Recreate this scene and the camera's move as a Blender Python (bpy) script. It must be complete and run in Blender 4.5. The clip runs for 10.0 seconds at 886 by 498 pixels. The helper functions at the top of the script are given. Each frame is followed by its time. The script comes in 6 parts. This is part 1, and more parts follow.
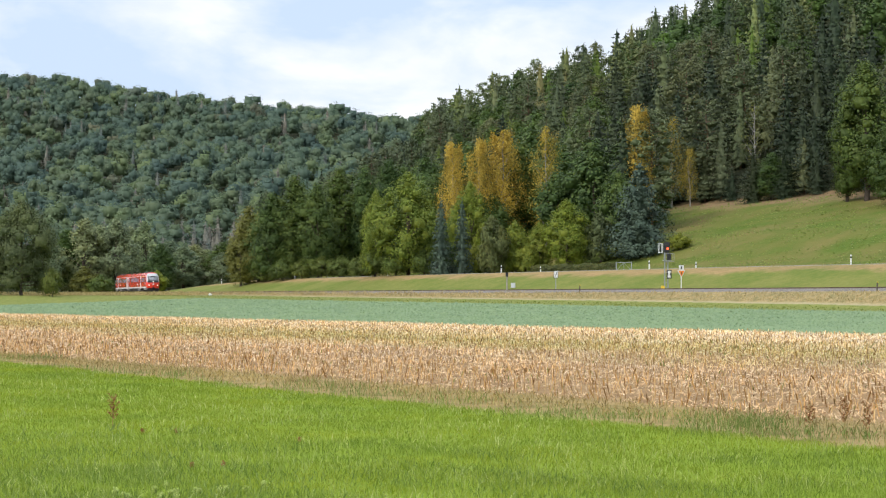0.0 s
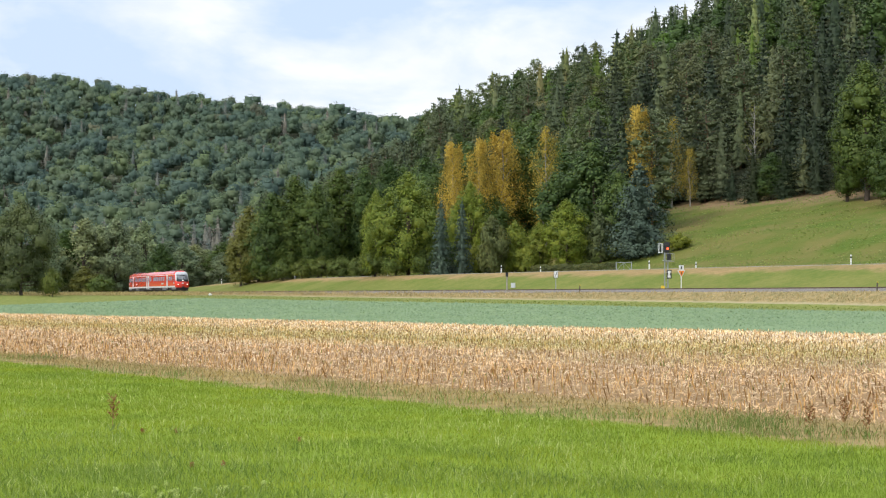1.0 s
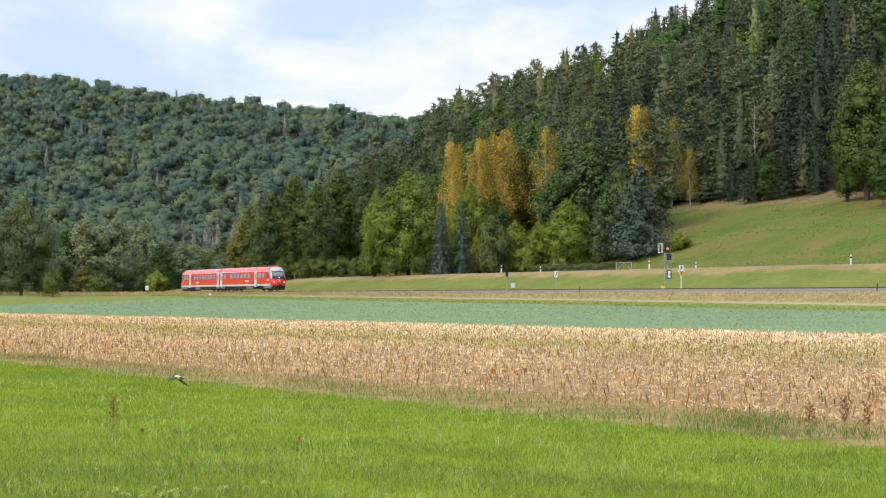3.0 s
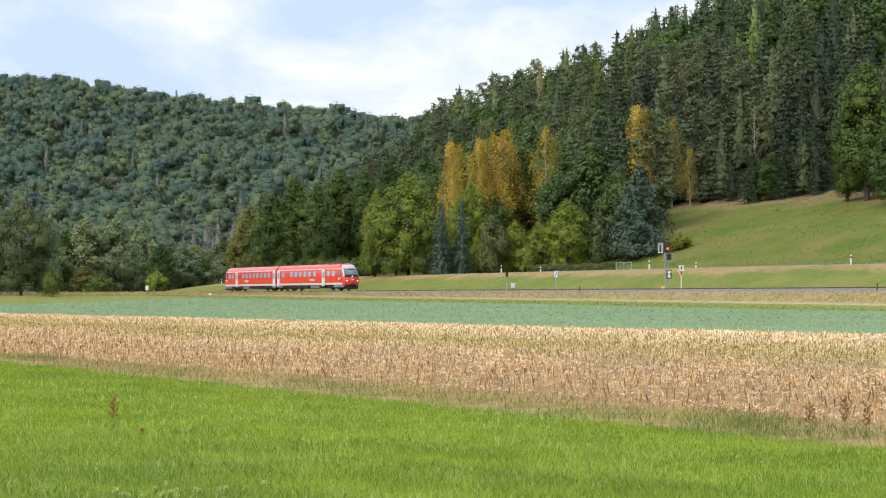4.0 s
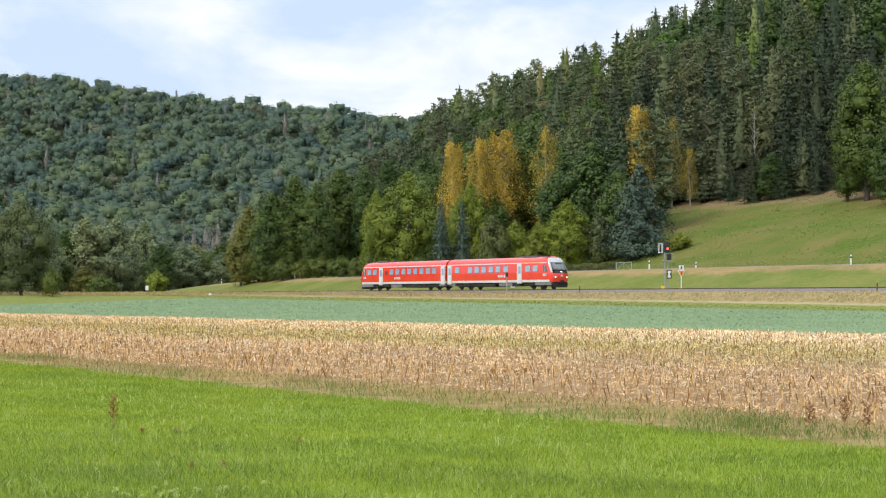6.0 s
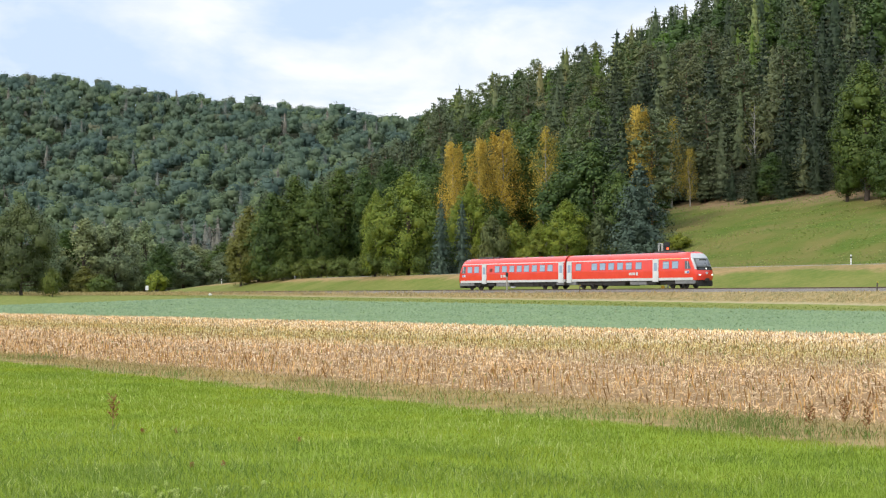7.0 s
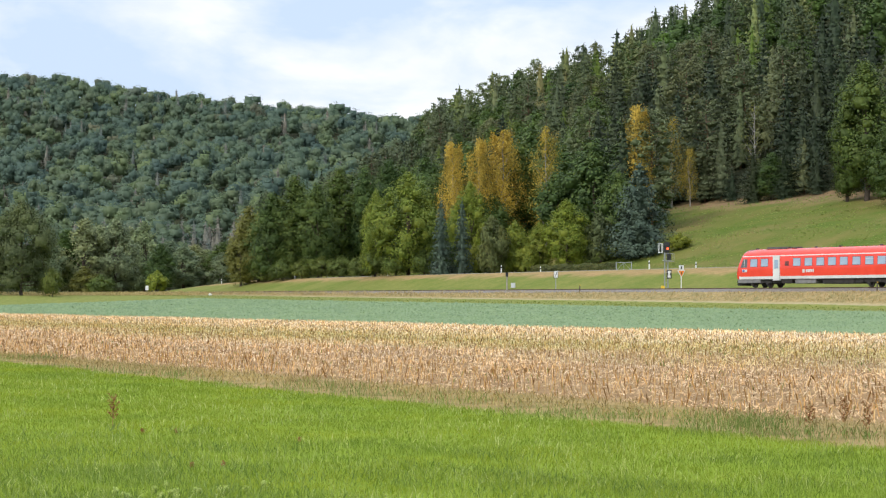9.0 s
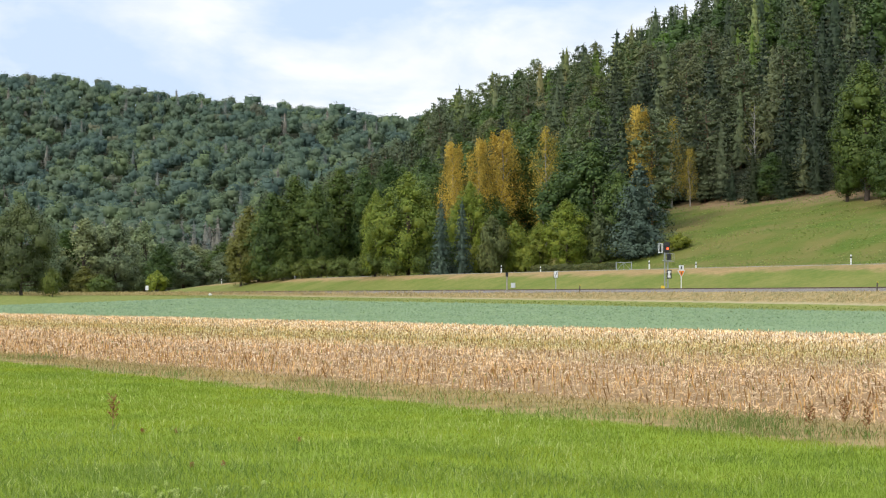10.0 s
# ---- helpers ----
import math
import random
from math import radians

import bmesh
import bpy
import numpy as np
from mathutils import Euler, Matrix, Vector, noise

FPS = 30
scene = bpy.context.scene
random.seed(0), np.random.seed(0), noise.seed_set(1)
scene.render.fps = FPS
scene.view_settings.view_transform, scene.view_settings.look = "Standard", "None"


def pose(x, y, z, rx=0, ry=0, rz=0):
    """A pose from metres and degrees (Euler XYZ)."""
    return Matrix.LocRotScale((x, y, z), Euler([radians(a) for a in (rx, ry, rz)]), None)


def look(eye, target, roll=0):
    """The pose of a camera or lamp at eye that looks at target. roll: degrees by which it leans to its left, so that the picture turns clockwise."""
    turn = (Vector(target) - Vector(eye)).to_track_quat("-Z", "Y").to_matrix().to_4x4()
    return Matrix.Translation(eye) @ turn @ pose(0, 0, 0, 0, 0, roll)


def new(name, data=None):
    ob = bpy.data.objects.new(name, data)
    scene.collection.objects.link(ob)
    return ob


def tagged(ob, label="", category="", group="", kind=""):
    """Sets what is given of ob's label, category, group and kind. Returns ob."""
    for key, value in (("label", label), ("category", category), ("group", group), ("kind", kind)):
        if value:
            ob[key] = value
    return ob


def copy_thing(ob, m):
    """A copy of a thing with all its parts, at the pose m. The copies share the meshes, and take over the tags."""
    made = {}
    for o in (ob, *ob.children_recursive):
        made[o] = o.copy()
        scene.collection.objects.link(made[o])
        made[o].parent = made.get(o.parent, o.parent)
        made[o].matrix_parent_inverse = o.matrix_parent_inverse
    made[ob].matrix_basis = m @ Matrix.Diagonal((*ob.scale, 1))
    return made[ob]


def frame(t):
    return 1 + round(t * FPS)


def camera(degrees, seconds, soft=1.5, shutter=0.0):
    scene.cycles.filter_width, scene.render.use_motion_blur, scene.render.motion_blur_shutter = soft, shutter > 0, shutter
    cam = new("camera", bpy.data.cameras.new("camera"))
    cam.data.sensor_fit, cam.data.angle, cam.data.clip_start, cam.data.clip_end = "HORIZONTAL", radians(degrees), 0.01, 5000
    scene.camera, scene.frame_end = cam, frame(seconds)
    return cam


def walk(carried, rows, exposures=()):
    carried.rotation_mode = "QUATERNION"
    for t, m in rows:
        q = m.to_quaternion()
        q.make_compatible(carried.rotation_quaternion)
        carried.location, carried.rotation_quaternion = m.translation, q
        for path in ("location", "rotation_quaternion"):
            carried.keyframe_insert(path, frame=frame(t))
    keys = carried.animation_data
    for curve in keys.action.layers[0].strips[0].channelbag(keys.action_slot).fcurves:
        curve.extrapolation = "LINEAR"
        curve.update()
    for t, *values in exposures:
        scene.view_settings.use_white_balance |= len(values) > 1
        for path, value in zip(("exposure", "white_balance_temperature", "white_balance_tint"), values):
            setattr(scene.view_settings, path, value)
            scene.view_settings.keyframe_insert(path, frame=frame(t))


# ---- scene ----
CAM_Z = 1.65
cam = camera(28.593, 10.0, soft=1.2)
EYE = pose(0, 0, CAM_Z, 91.60, 0, 0)
walk(cam, [(0.0, EYE), (10.0, EYE)])

# ---- sky and sun ----
SUN_AZ, SUN_EL = radians(230), radians(44)
world = bpy.data.worlds.new("world")
scene.world = world
world.use_nodes = True


def build_sky():
    nt = world.node_tree
    nt.nodes.clear()
    out = nt.nodes.new("ShaderNodeOutputWorld")
    bg = nt.nodes.new("ShaderNodeBackground")
    sky = nt.nodes.new("ShaderNodeTexSky")
    sky.sky_type = "NISHITA"
    sky.sun_disc = False
    sky.sun_elevation = SUN_EL
    sky.sun_rotation = SUN_AZ
    sky.dust_density = 2.0
    sky.air_density = 1.0
    co = nt.nodes.new("ShaderNodeTexCoord")
    mp = nt.nodes.new("ShaderNodeMapping")
    mp.inputs["Scale"].default_value = (1.0, 1.0, 2.3)
    mp.inputs["Location"].default_value = (0.37, 0.1, 0.22)
    nz = nt.nodes.new("ShaderNodeTexNoise")
    nz.inputs["Scale"].default_value = 9.0
    nz.inputs["Detail"].default_value = 7.0
    nz.inputs["Roughness"].default_value = 0.52
    nz.inputs["Distortion"].default_value = 0.25
    rp = nt.nodes.new("ShaderNodeValToRGB")
    rp.color_ramp.elements[0].position = 0.40
    rp.color_ramp.elements[0].color = (0, 0, 0, 1)
    rp.color_ramp.elements[1].position = 0.60
    rp.color_ramp.elements[1].color = (1, 1, 1, 1)
    nz2 = nt.nodes.new("ShaderNodeTexNoise")
    nz2.inputs["Scale"].default_value = 13.0
    nz2.inputs["Detail"].default_value = 6.0
    rp2 = nt.nodes.new("ShaderNodeValToRGB")
    rp2.color_ramp.elements[0].position = 0.33
    rp2.color_ramp.elements[0].color = (8.4, 9.0, 9.9, 1)
    rp2.color_ramp.elements[1].position = 0.62
    rp2.color_ramp.elements[1].color = (10.1, 10.25, 10.5, 1)
    blue = nt.nodes.new("ShaderNodeMixRGB")
    blue.inputs["Fac"].default_value = 0.82
    blue.inputs["Color2"].default_value = (6.8, 8.3, 10.6, 1)
    mix = nt.nodes.new("ShaderNodeMixRGB")
    ln = nt.links.new
    ln(co.outputs["Generated"], mp.inputs["Vector"])
    ln(mp.outputs["Vector"], nz.inputs["Vector"])
    ln(mp.outputs["Vector"], nz2.inputs["Vector"])
    ln(nz.outputs["Fac"], rp.inputs["Fac"])
    ln(nz2.outputs["Fac"], rp2.inputs["Fac"])
    ln(sky.outputs["Color"], blue.inputs["Color1"])
    ln(rp.outputs["Color"], mix.inputs["Fac"])
    ln(blue.outputs["Color"], mix.inputs["Color1"])
    ln(rp2.outputs["Color"], mix.inputs["Color2"])
    sep = nt.nodes.new("ShaderNodeSeparateXYZ")
    ln(co.outputs["Generated"], sep.inputs["Vector"])
    high = nt.nodes.new("ShaderNodeMapRange")
    high.interpolation_type = "SMOOTHSTEP"
    for key, val in (("From Min", 0.2), ("From Max", 1.0), ("To Min", 1.0), ("To Max", 1.6)):
        high.inputs[key].default_value = val
    ln(sep.outputs["Z"], high.inputs["Value"])
    lift = nt.nodes.new("ShaderNodeVectorMath")
    lift.operation = "SCALE"
    ln(mix.outputs["Color"], lift.inputs[0])
    ln(high.outputs["Result"], lift.inputs["Scale"])
    ln(lift.outputs["Vector"], bg.inputs["Color"])
    bg.inputs["Strength"].default_value = 0.09
    ln(bg.outputs["Background"], out.inputs["Surface"])


build_sky()
sun = new("sun", bpy.data.lights.new("sun", "SUN"))
sun.data.energy = 2.1
sun.data.angle = radians(16)
sun.data.color = (1.0, 0.96, 0.91)
sun.matrix_world = look((0, 0, 300), (-math.sin(SUN_AZ) * 300 * math.cos(SUN_EL), -math.cos(SUN_AZ) * 300 * math.cos(SUN_EL), 300 - 300 * math.sin(SUN_EL)))
scene.view_settings.exposure = 0.25


# ---- materials ----
def nodes_of(name):
    m = bpy.data.materials.new(name)
    m.use_nodes = True
    nt = m.node_tree
    return m, nt, nt.nodes["Principled BSDF"], nt.nodes["Material Output"]


def ramp_node(nt, stops):
    r = nt.nodes.new("ShaderNodeValToRGB")
    e = r.color_ramp.elements
    e[0].position, e[0].color = stops[0][0], (*stops[0][1], 1)
    e[1].position, e[1].color = stops[-1][0], (*stops[-1][1], 1)
    for p, c in stops[1:-1]:
        x = e.new(p)
        x.color = (*c, 1)
    return r


def noise_node(nt, scale, detail=4.0, coord="Object", rough=0.55):
    co = nt.nodes.new("ShaderNodeTexCoord")
    n = nt.nodes.new("ShaderNodeTexNoise")
    n.inputs["Scale"].default_value = scale
    n.inputs["Detail"].default_value = detail
    n.inputs["Roughness"].default_value = rough
    nt.links.new(co.outputs[coord], n.inputs["Vector"])
    return n


def blend(nt, fac, a, b, mode="MIX"):
    x = nt.nodes.new("ShaderNodeMixRGB")
    x.blend_type = mode
    for sock, v in ((x.inputs["Fac"], fac), (x.inputs["Color1"], a), (x.inputs["Color2"], b)):
        if isinstance(v, (int, float)):
            sock.default_value = v
        elif isinstance(v, tuple):
            sock.default_value = (*v, 1)
        else:
            nt.links.new(v, sock)
    return x.outputs["Color"]


def leaf_mat(name, dark, mid, light, through_light=0.22, rough=0.6, obj_shift=None, tints=None, patch=(0.35, (0.85, 0.88, 0.88), (1.18, 1.14, 1.0))):
    """Foliage: leaf clumps vary one by one and tree by tree."""
    m, nt, b, out = nodes_of(name)
    g = nt.nodes.new("ShaderNodeNewGeometry")
    r = ramp_node(nt, [(0.0, dark), (0.5, mid), (1.0, light)])
    nt.links.new(g.outputs["Random Per Island"], r.inputs["Fac"])
    col = r.outputs["Color"]
    n = noise_node(nt, patch[0], 3.0)
    r2 = ramp_node(nt, [(0.35, patch[1]), (0.65, patch[2])])
    nt.links.new(n.outputs["Fac"], r2.inputs["Fac"])
    col = blend(nt, 1.0, col, r2.outputs["Color"], "MULTIPLY")
    if obj_shift:
        oi = nt.nodes.new("ShaderNodeObjectInfo")
        r3 = ramp_node(nt, [(i / (len(obj_shift) - 1), c) for i, c in enumerate(obj_shift)])
        nt.links.new(oi.outputs["Random"], r3.inputs["Fac"])
        col = blend(nt, 1.0, col, r3.outputs["Color"], "MULTIPLY")
    if tints:
        at = nt.nodes.new("ShaderNodeAttribute")
        at.attribute_name = "tint"
        r4 = ramp_node(nt, [(i / (len(tints) - 1), c) for i, c in enumerate(tints)])
        nt.links.new(at.outputs["Fac"], r4.inputs["Fac"])
        col = blend(nt, 1.0, col, r4.outputs["Color"], "MULTIPLY")
    nt.links.new(col, b.inputs["Base Color"])
    b.inputs["Roughness"].default_value = rough
    b.inputs["Specular IOR Level"].default_value = 0.25
    tr = nt.nodes.new("ShaderNodeBsdfTranslucent")
    nt.links.new(col, tr.inputs["Color"])
    mx = nt.nodes.new("ShaderNodeMixShader")
    mx.inputs["Fac"].default_value = through_light
    nt.links.new(b.outputs["BSDF"], mx.inputs[1])
    nt.links.new(tr.outputs["BSDF"], mx.inputs[2])
    nt.links.new(mx.outputs["Shader"], out.inputs["Surface"])
    return m


def solid_mat(name, c1, c2, rough=0.6, scale=3.0, metal=0.0, bump=0.0, spec=0.5, coat=0.0):
    """A plain surface with two scales of wear."""
    m, nt, b, out = nodes_of(name)
    n = noise_node(nt, scale, 6.0)
    n2 = noise_node(nt, scale * 9, 3.0)
    mixn = nt.nodes.new("ShaderNodeMath")
    mixn.operation = "MULTIPLY_ADD"
    nt.links.new(n2.outputs["Fac"], mixn.inputs[0])
    mixn.inputs[1].default_value = 0.45
    nt.links.new(n.outputs["Fac"], mixn.inputs[2])
    r = ramp_node(nt, [(0.5, c1), (0.95, c2)])
    nt.links.new(mixn.outputs[0], r.inputs["Fac"])
    nt.links.new(r.outputs["Color"], b.inputs["Base Color"])
    b.inputs["Roughness"].default_value = rough
    b.inputs["Metallic"].default_value = metal
    b.inputs["Specular IOR Level"].default_value = spec
    b.inputs["Coat Weight"].default_value = coat
    if bump:
        bp = nt.nodes.new("ShaderNodeBump")
        bp.inputs["Strength"].default_value = bump
        bp.inputs["Distance"].default_value = 0.05
        nt.links.new(n2.outputs["Fac"], bp.inputs["Height"])
        nt.links.new(bp.outputs["Normal"], b.inputs["Normal"])
    return m


def glow_mat(name, col, strength):
    m, nt, b, out = nodes_of(name)
    b.inputs["Base Color"].default_value = (*col, 1)
    b.inputs["Emission Color"].default_value = (*col, 1)
    b.inputs["Emission Strength"].default_value = strength
    return m


GREENS = [(0.7, 0.78, 0.76), (0.95, 0.96, 0.98), (1.14, 1.04, 0.84), (0.8, 0.88, 0.92), (1.04, 1.08, 0.92)]
TINTS = [(0.5, 0.62, 0.6), (0.72, 0.82, 0.76), (0.95, 0.98, 0.85), (0.75, 0.85, 0.95), (1.3, 1.25, 0.85), (1.0, 0.98, 0.98), (0.7, 0.82, 0.72), (1.25, 1.35, 0.9), (1.4, 1.08, 0.85)]
M_OAK = leaf_mat("oak_leaves", (0.047, 0.084, 0.022), (0.071, 0.116, 0.028), (0.109, 0.154, 0.037), obj_shift=GREENS)
M_LIME = leaf_mat("lime_leaves", (0.122, 0.159, 0.022), (0.180, 0.223, 0.028), (0.280, 0.292, 0.042), obj_shift=GREENS)
M_WILLOW = leaf_mat("willow_leaves", (0.076, 0.100, 0.037), (0.105, 0.131, 0.048), (0.149, 0.170, 0.067), obj_shift=GREENS)
M_ALDER = leaf_mat("alder_leaves", (0.15, 0.19, 0.105), (0.198, 0.24, 0.125), (0.25, 0.29, 0.158), obj_shift=GREENS)
M_BIRCH = leaf_mat("yellow_birch_leaves", (0.3, 0.2, 0.03), (0.5, 0.35, 0.05), (0.64, 0.47, 0.1))
M_BIRCHG = leaf_mat("yellow_green_leaves", (0.165, 0.135, 0.022), (0.330, 0.255, 0.038), (0.525, 0.405, 0.075))
M_RUST = leaf_mat("rusty_leaves", (0.127, 0.128, 0.029), (0.168, 0.172, 0.039), (0.219, 0.221, 0.059))
M_SPRUCE = leaf_mat("spruce_needles", (0.026, 0.041, 0.021), (0.036, 0.053, 0.026), (0.055, 0.072, 0.036), 0.15, obj_shift=GREENS)
M_FIR = leaf_mat("blue_fir_needles", (0.042, 0.07, 0.048), (0.062, 0.095, 0.066), (0.098, 0.135, 0.1), 0.1)
M_PINE = leaf_mat("pine_needles", (0.081, 0.099, 0.050), (0.109, 0.132, 0.064), (0.149, 0.167, 0.088), 0.18, obj_shift=GREENS)
M_LARCH = leaf_mat("larch_needles", (0.091, 0.138, 0.029), (0.128, 0.180, 0.036), (0.179, 0.227, 0.047), 0.3, obj_shift=GREENS)
M_HEDGE = leaf_mat("hedge_leaves", (0.062, 0.082, 0.026), (0.090, 0.105, 0.033), (0.137, 0.133, 0.045))
M_SHRUB = leaf_mat("shrub_leaves", (0.07, 0.1, 0.022), (0.1, 0.138, 0.028), (0.14, 0.17, 0.036), obj_shift=GREENS)
W_PINE = leaf_mat("hill_pine_needles", (0.090, 0.110, 0.054), (0.121, 0.146, 0.070), (0.166, 0.186, 0.096), 0.18, tints=TINTS)
W_SPRUCE = leaf_mat("hill_spruce_needles", (0.030, 0.046, 0.023), (0.041, 0.061, 0.029), (0.062, 0.082, 0.040), 0.15, tints=TINTS)
W_LARCH = leaf_mat("hill_larch_needles", (0.09, 0.14, 0.03), (0.128, 0.18, 0.036), (0.17, 0.22, 0.05), 0.3, tints=TINTS)
W_OAK = leaf_mat("hill_oak_leaves", (0.051, 0.085, 0.023), (0.069, 0.116, 0.031), (0.101, 0.151, 0.041), 0.3, tints=TINTS)
M_BARK = solid_mat("brown_bark", (0.045, 0.035, 0.028), (0.12, 0.09, 0.065), 0.9, 4.0, bump=0.6)
M_PINEBARK = solid_mat("pine_bark", (0.1, 0.055, 0.035), (0.22, 0.13, 0.08), 0.9, 4.0, bump=0.6)
M_BIRCHBARK = solid_mat("birch_bark", (0.12, 0.11, 0.1), (0.45, 0.43, 0.4), 0.8, 3.0, bump=0.3)

# ---- plan of the railway line ----
HEAD, RADIUS, S_CURVE, S_EASE = 0.565, 580.8, 178.9, 80.0
RAIL_Z = 2.75
S_TAB = np.arange(-420.0, 620.0, 1.0)


def heading_at(s):
    u = np.clip(S_CURVE - s, 0, 330)
    return HEAD - np.where(u < S_EASE, u * u / 2 / S_EASE / RADIUS, (u - S_EASE / 2) / RADIUS)


H_TAB = heading_at(S_TAB)
TX = np.cumsum(np.sin(H_TAB))
TY = -np.cumsum(np.cos(H_TAB))
I200 = int(np.argmin(abs(S_TAB - 200)))
TX += 23.779 - TX[I200]
TY += 213.111 - TY[I200]


def track(s, side=0.0):
    """Place in plan at s metres along the line, side metres to the hill's side of it, and the heading."""
    h = np.interp(s, S_TAB, H_TAB)
    return np.interp(s, S_TAB, TX) + side * np.cos(h), np.interp(s, S_TAB, TY) + side * np.sin(h), h


def line_coords(x, y):
    """Distance from the line (positive on the hill's side) and metres along it, for arrays."""
    x, y = np.atleast_1d(np.asarray(x, float)), np.atleast_1d(np.asarray(y, float))
    d, s = np.zeros(len(x)), np.zeros(len(x))
    for a in range(0, len(x), 4000):
        xx, yy = x[a:a + 4000, None], y[a:a + 4000, None]
        k = np.argmin((xx - TX[::4]) ** 2 + (yy - TY[::4]) ** 2, axis=1) * 4
        h = H_TAB[k]
        dx, dy = x[a:a + 4000] - TX[k], y[a:a + 4000] - TY[k]
        d[a:a + 4000] = dx * np.cos(h) + dy * np.sin(h)
        s[a:a + 4000] = S_TAB[k] + dx * np.sin(h) - dy * np.cos(h)
    return d, s


CH, SH = math.cos(HEAD), math.sin(HEAD)


def smooth(t):
    t = np.clip(t, 0, 1)
    return t * t * (3 - 2 * t)


def ripple(x, y, size):
    """Gentle unevenness, about -1 to 1."""
    a, b = x / size, y / size
    return (np.sin(a * 1.7 + 1.3 * np.sin(b * 1.1)) + np.sin(b * 2.3 + 1.7 * np.sin(a * 0.7)) + np.sin((a + b) * 3.1 + 2)) / 3


def ground_z(x, y):
    """Height of the land."""
    x, y = np.atleast_1d(np.asarray(x, float)), np.atleast_1d(np.asarray(y, float))
    d, s = line_coords(x, y)
    n, u = x * CH + y * SH, -x * SH + y * CH
    edge = np.interp(u, [0, 60, 118, 165, 238, 271, 400], [0.1, 0.3, 0.51, 1.05, 1.65, 1.94, 1.9])
    a, b = np.clip(n - 56, 0, None), np.clip(-9 - d, 0, None)
    near = edge * (a / np.maximum(a + b, 0.01)) ** 1.2
    bank = edge + (2.3 - edge) * smooth((d + 9) / 5.6)
    z = np.where(d < -9, near, np.where(d < -3.3, bank, 2.3))
    road = np.interp(s, [-420, -80, 0, 40, 200], [3.0, 3.4, 4.7, 5.3, 5.6])
    z = np.where(d > 3.3, 2.3 + (road - 2.3) * smooth((d - 3.3) / 15.5), z)
    ridge = np.interp(u, [0, 150, 343, 432, 494, 530, 556, 575, 620, 700, 800], [80, 90, 87, 73, 65, 60, 50, 37, 12, 3, 0])
    rise = np.interp(n, [160, 225, 364, 460], [0, 0.165, 1.0, 1.12])
    z = z + np.where(d > 25, np.minimum(smooth((d - 25) / 30), 1) * ridge * rise, 0)
    past = (y - 1.06 * x - 322.7) / 1.457
    z = z + np.where(d < -9, np.clip(2.0 - z, 0, None) * smooth(past / 28), 0)
    crest = np.clip(128 - 0.135 * x, 60, 230)
    crest = crest - 4 + 4 * ripple(x, y, 150.0) + 2.5 * ripple(x, y, 47.0)
    far = smooth((y - 0.35 * np.abs(x + 60) - 560) / 900)
    crest = crest + 2 + 34 * far * (1 - far) * np.sin((x * 0.9 + y * 0.3) / 62 + 1.2 * np.sin(y / 150))
    z = z + np.where(d < 25, smooth((y - 520) / 300), 1) * np.where(y > 500, crest * far, 0)
    z = z + 0.05 * ripple(x, y, 9.0) * smooth((-11 - d) / 30) + 0.5 * ripple(x, y, 30.0) * smooth((d - 30) / 40)
    return z


def gz(x, y):
    return float(ground_z([x], [y])[0])


# ---- mesh helpers ----
def mesh_from(name, verts, faces, mats=(), smooth_shade=False, mat_index=None, normals=None):
    """A mesh from arrays of vertices and of equal-sided faces."""
    verts, faces = np.asarray(verts, np.float32), np.asarray(faces, np.int32)
    me = bpy.data.meshes.new(name)
    k = faces.shape[1]
    me.vertices.add(len(verts))
    me.vertices.foreach_set("co", verts.ravel())
    me.loops.add(faces.size)
    me.loops.foreach_set("vertex_index", faces.ravel())
    me.polygons.add(len(faces))
    me.polygons.foreach_set("loop_start", np.arange(0, faces.size, k, dtype=np.int32))
    me.polygons.foreach_set("loop_total", np.full(len(faces), k, np.int32))
    if smooth_shade:
        me.polygons.foreach_set("use_smooth", np.ones(len(faces), bool))
    for m in (mats if isinstance(mats, (list, tuple)) else [mats]):
        me.materials.append(m)
    if mat_index is not None:
        me.polygons.foreach_set("material_index", np.asarray(mat_index, np.int32))
    me.update(calc_edges=True)
    me.validate()
    if normals is not None:
        me.normals_split_custom_set_from_vertices(np.asarray(normals, np.float32).tolist())
    return me


def part(name, data, material, parent, label=""):
    """Links a bmesh or mesh as one object under a thing or part."""
    if isinstance(data, bmesh.types.BMesh):
        me = bpy.data.meshes.new(name)
        data.to_mesh(me)
        data.free()
    else:
        me = data
    if material is not None and not me.materials:
        me.materials.append(material)
    ob = new(name, me)
    ob.parent = parent
    if label:
        tagged(ob, label)
    return ob


def unit(v):
    return v / np.maximum(np.linalg.norm(v, axis=-1, keepdims=True), 1e-9)


def kites(rng, c, out, length, width, spread=0.6, droop=0.0):
    """Leaf clumps: four-cornered blades at centres c that face about the way out."""
    n = len(c)
    nrm = unit(out + rng.normal(0, spread, (n, 3)))
    t = unit(np.cross(nrm, rng.normal(0, 1, (n, 3))))
    t[:, 2] -= droop
    t = unit(t)
    s = unit(np.cross(nrm, t))
    L = (length * rng.uniform(0.6, 1.3, n))[:, None]
    W = (width * rng.uniform(0.6, 1.3, n))[:, None]
    fold = nrm * W * 0.25
    v = np.stack([c - t * L * 0.5, c - s * W * 0.5 - t * L * 0.08 - fold, c + t * L * 0.5, c + s * W * 0.5 - t * L * 0.08 - fold], 1)
    return v.reshape(-1, 3), np.arange(4 * n).reshape(-1, 4)


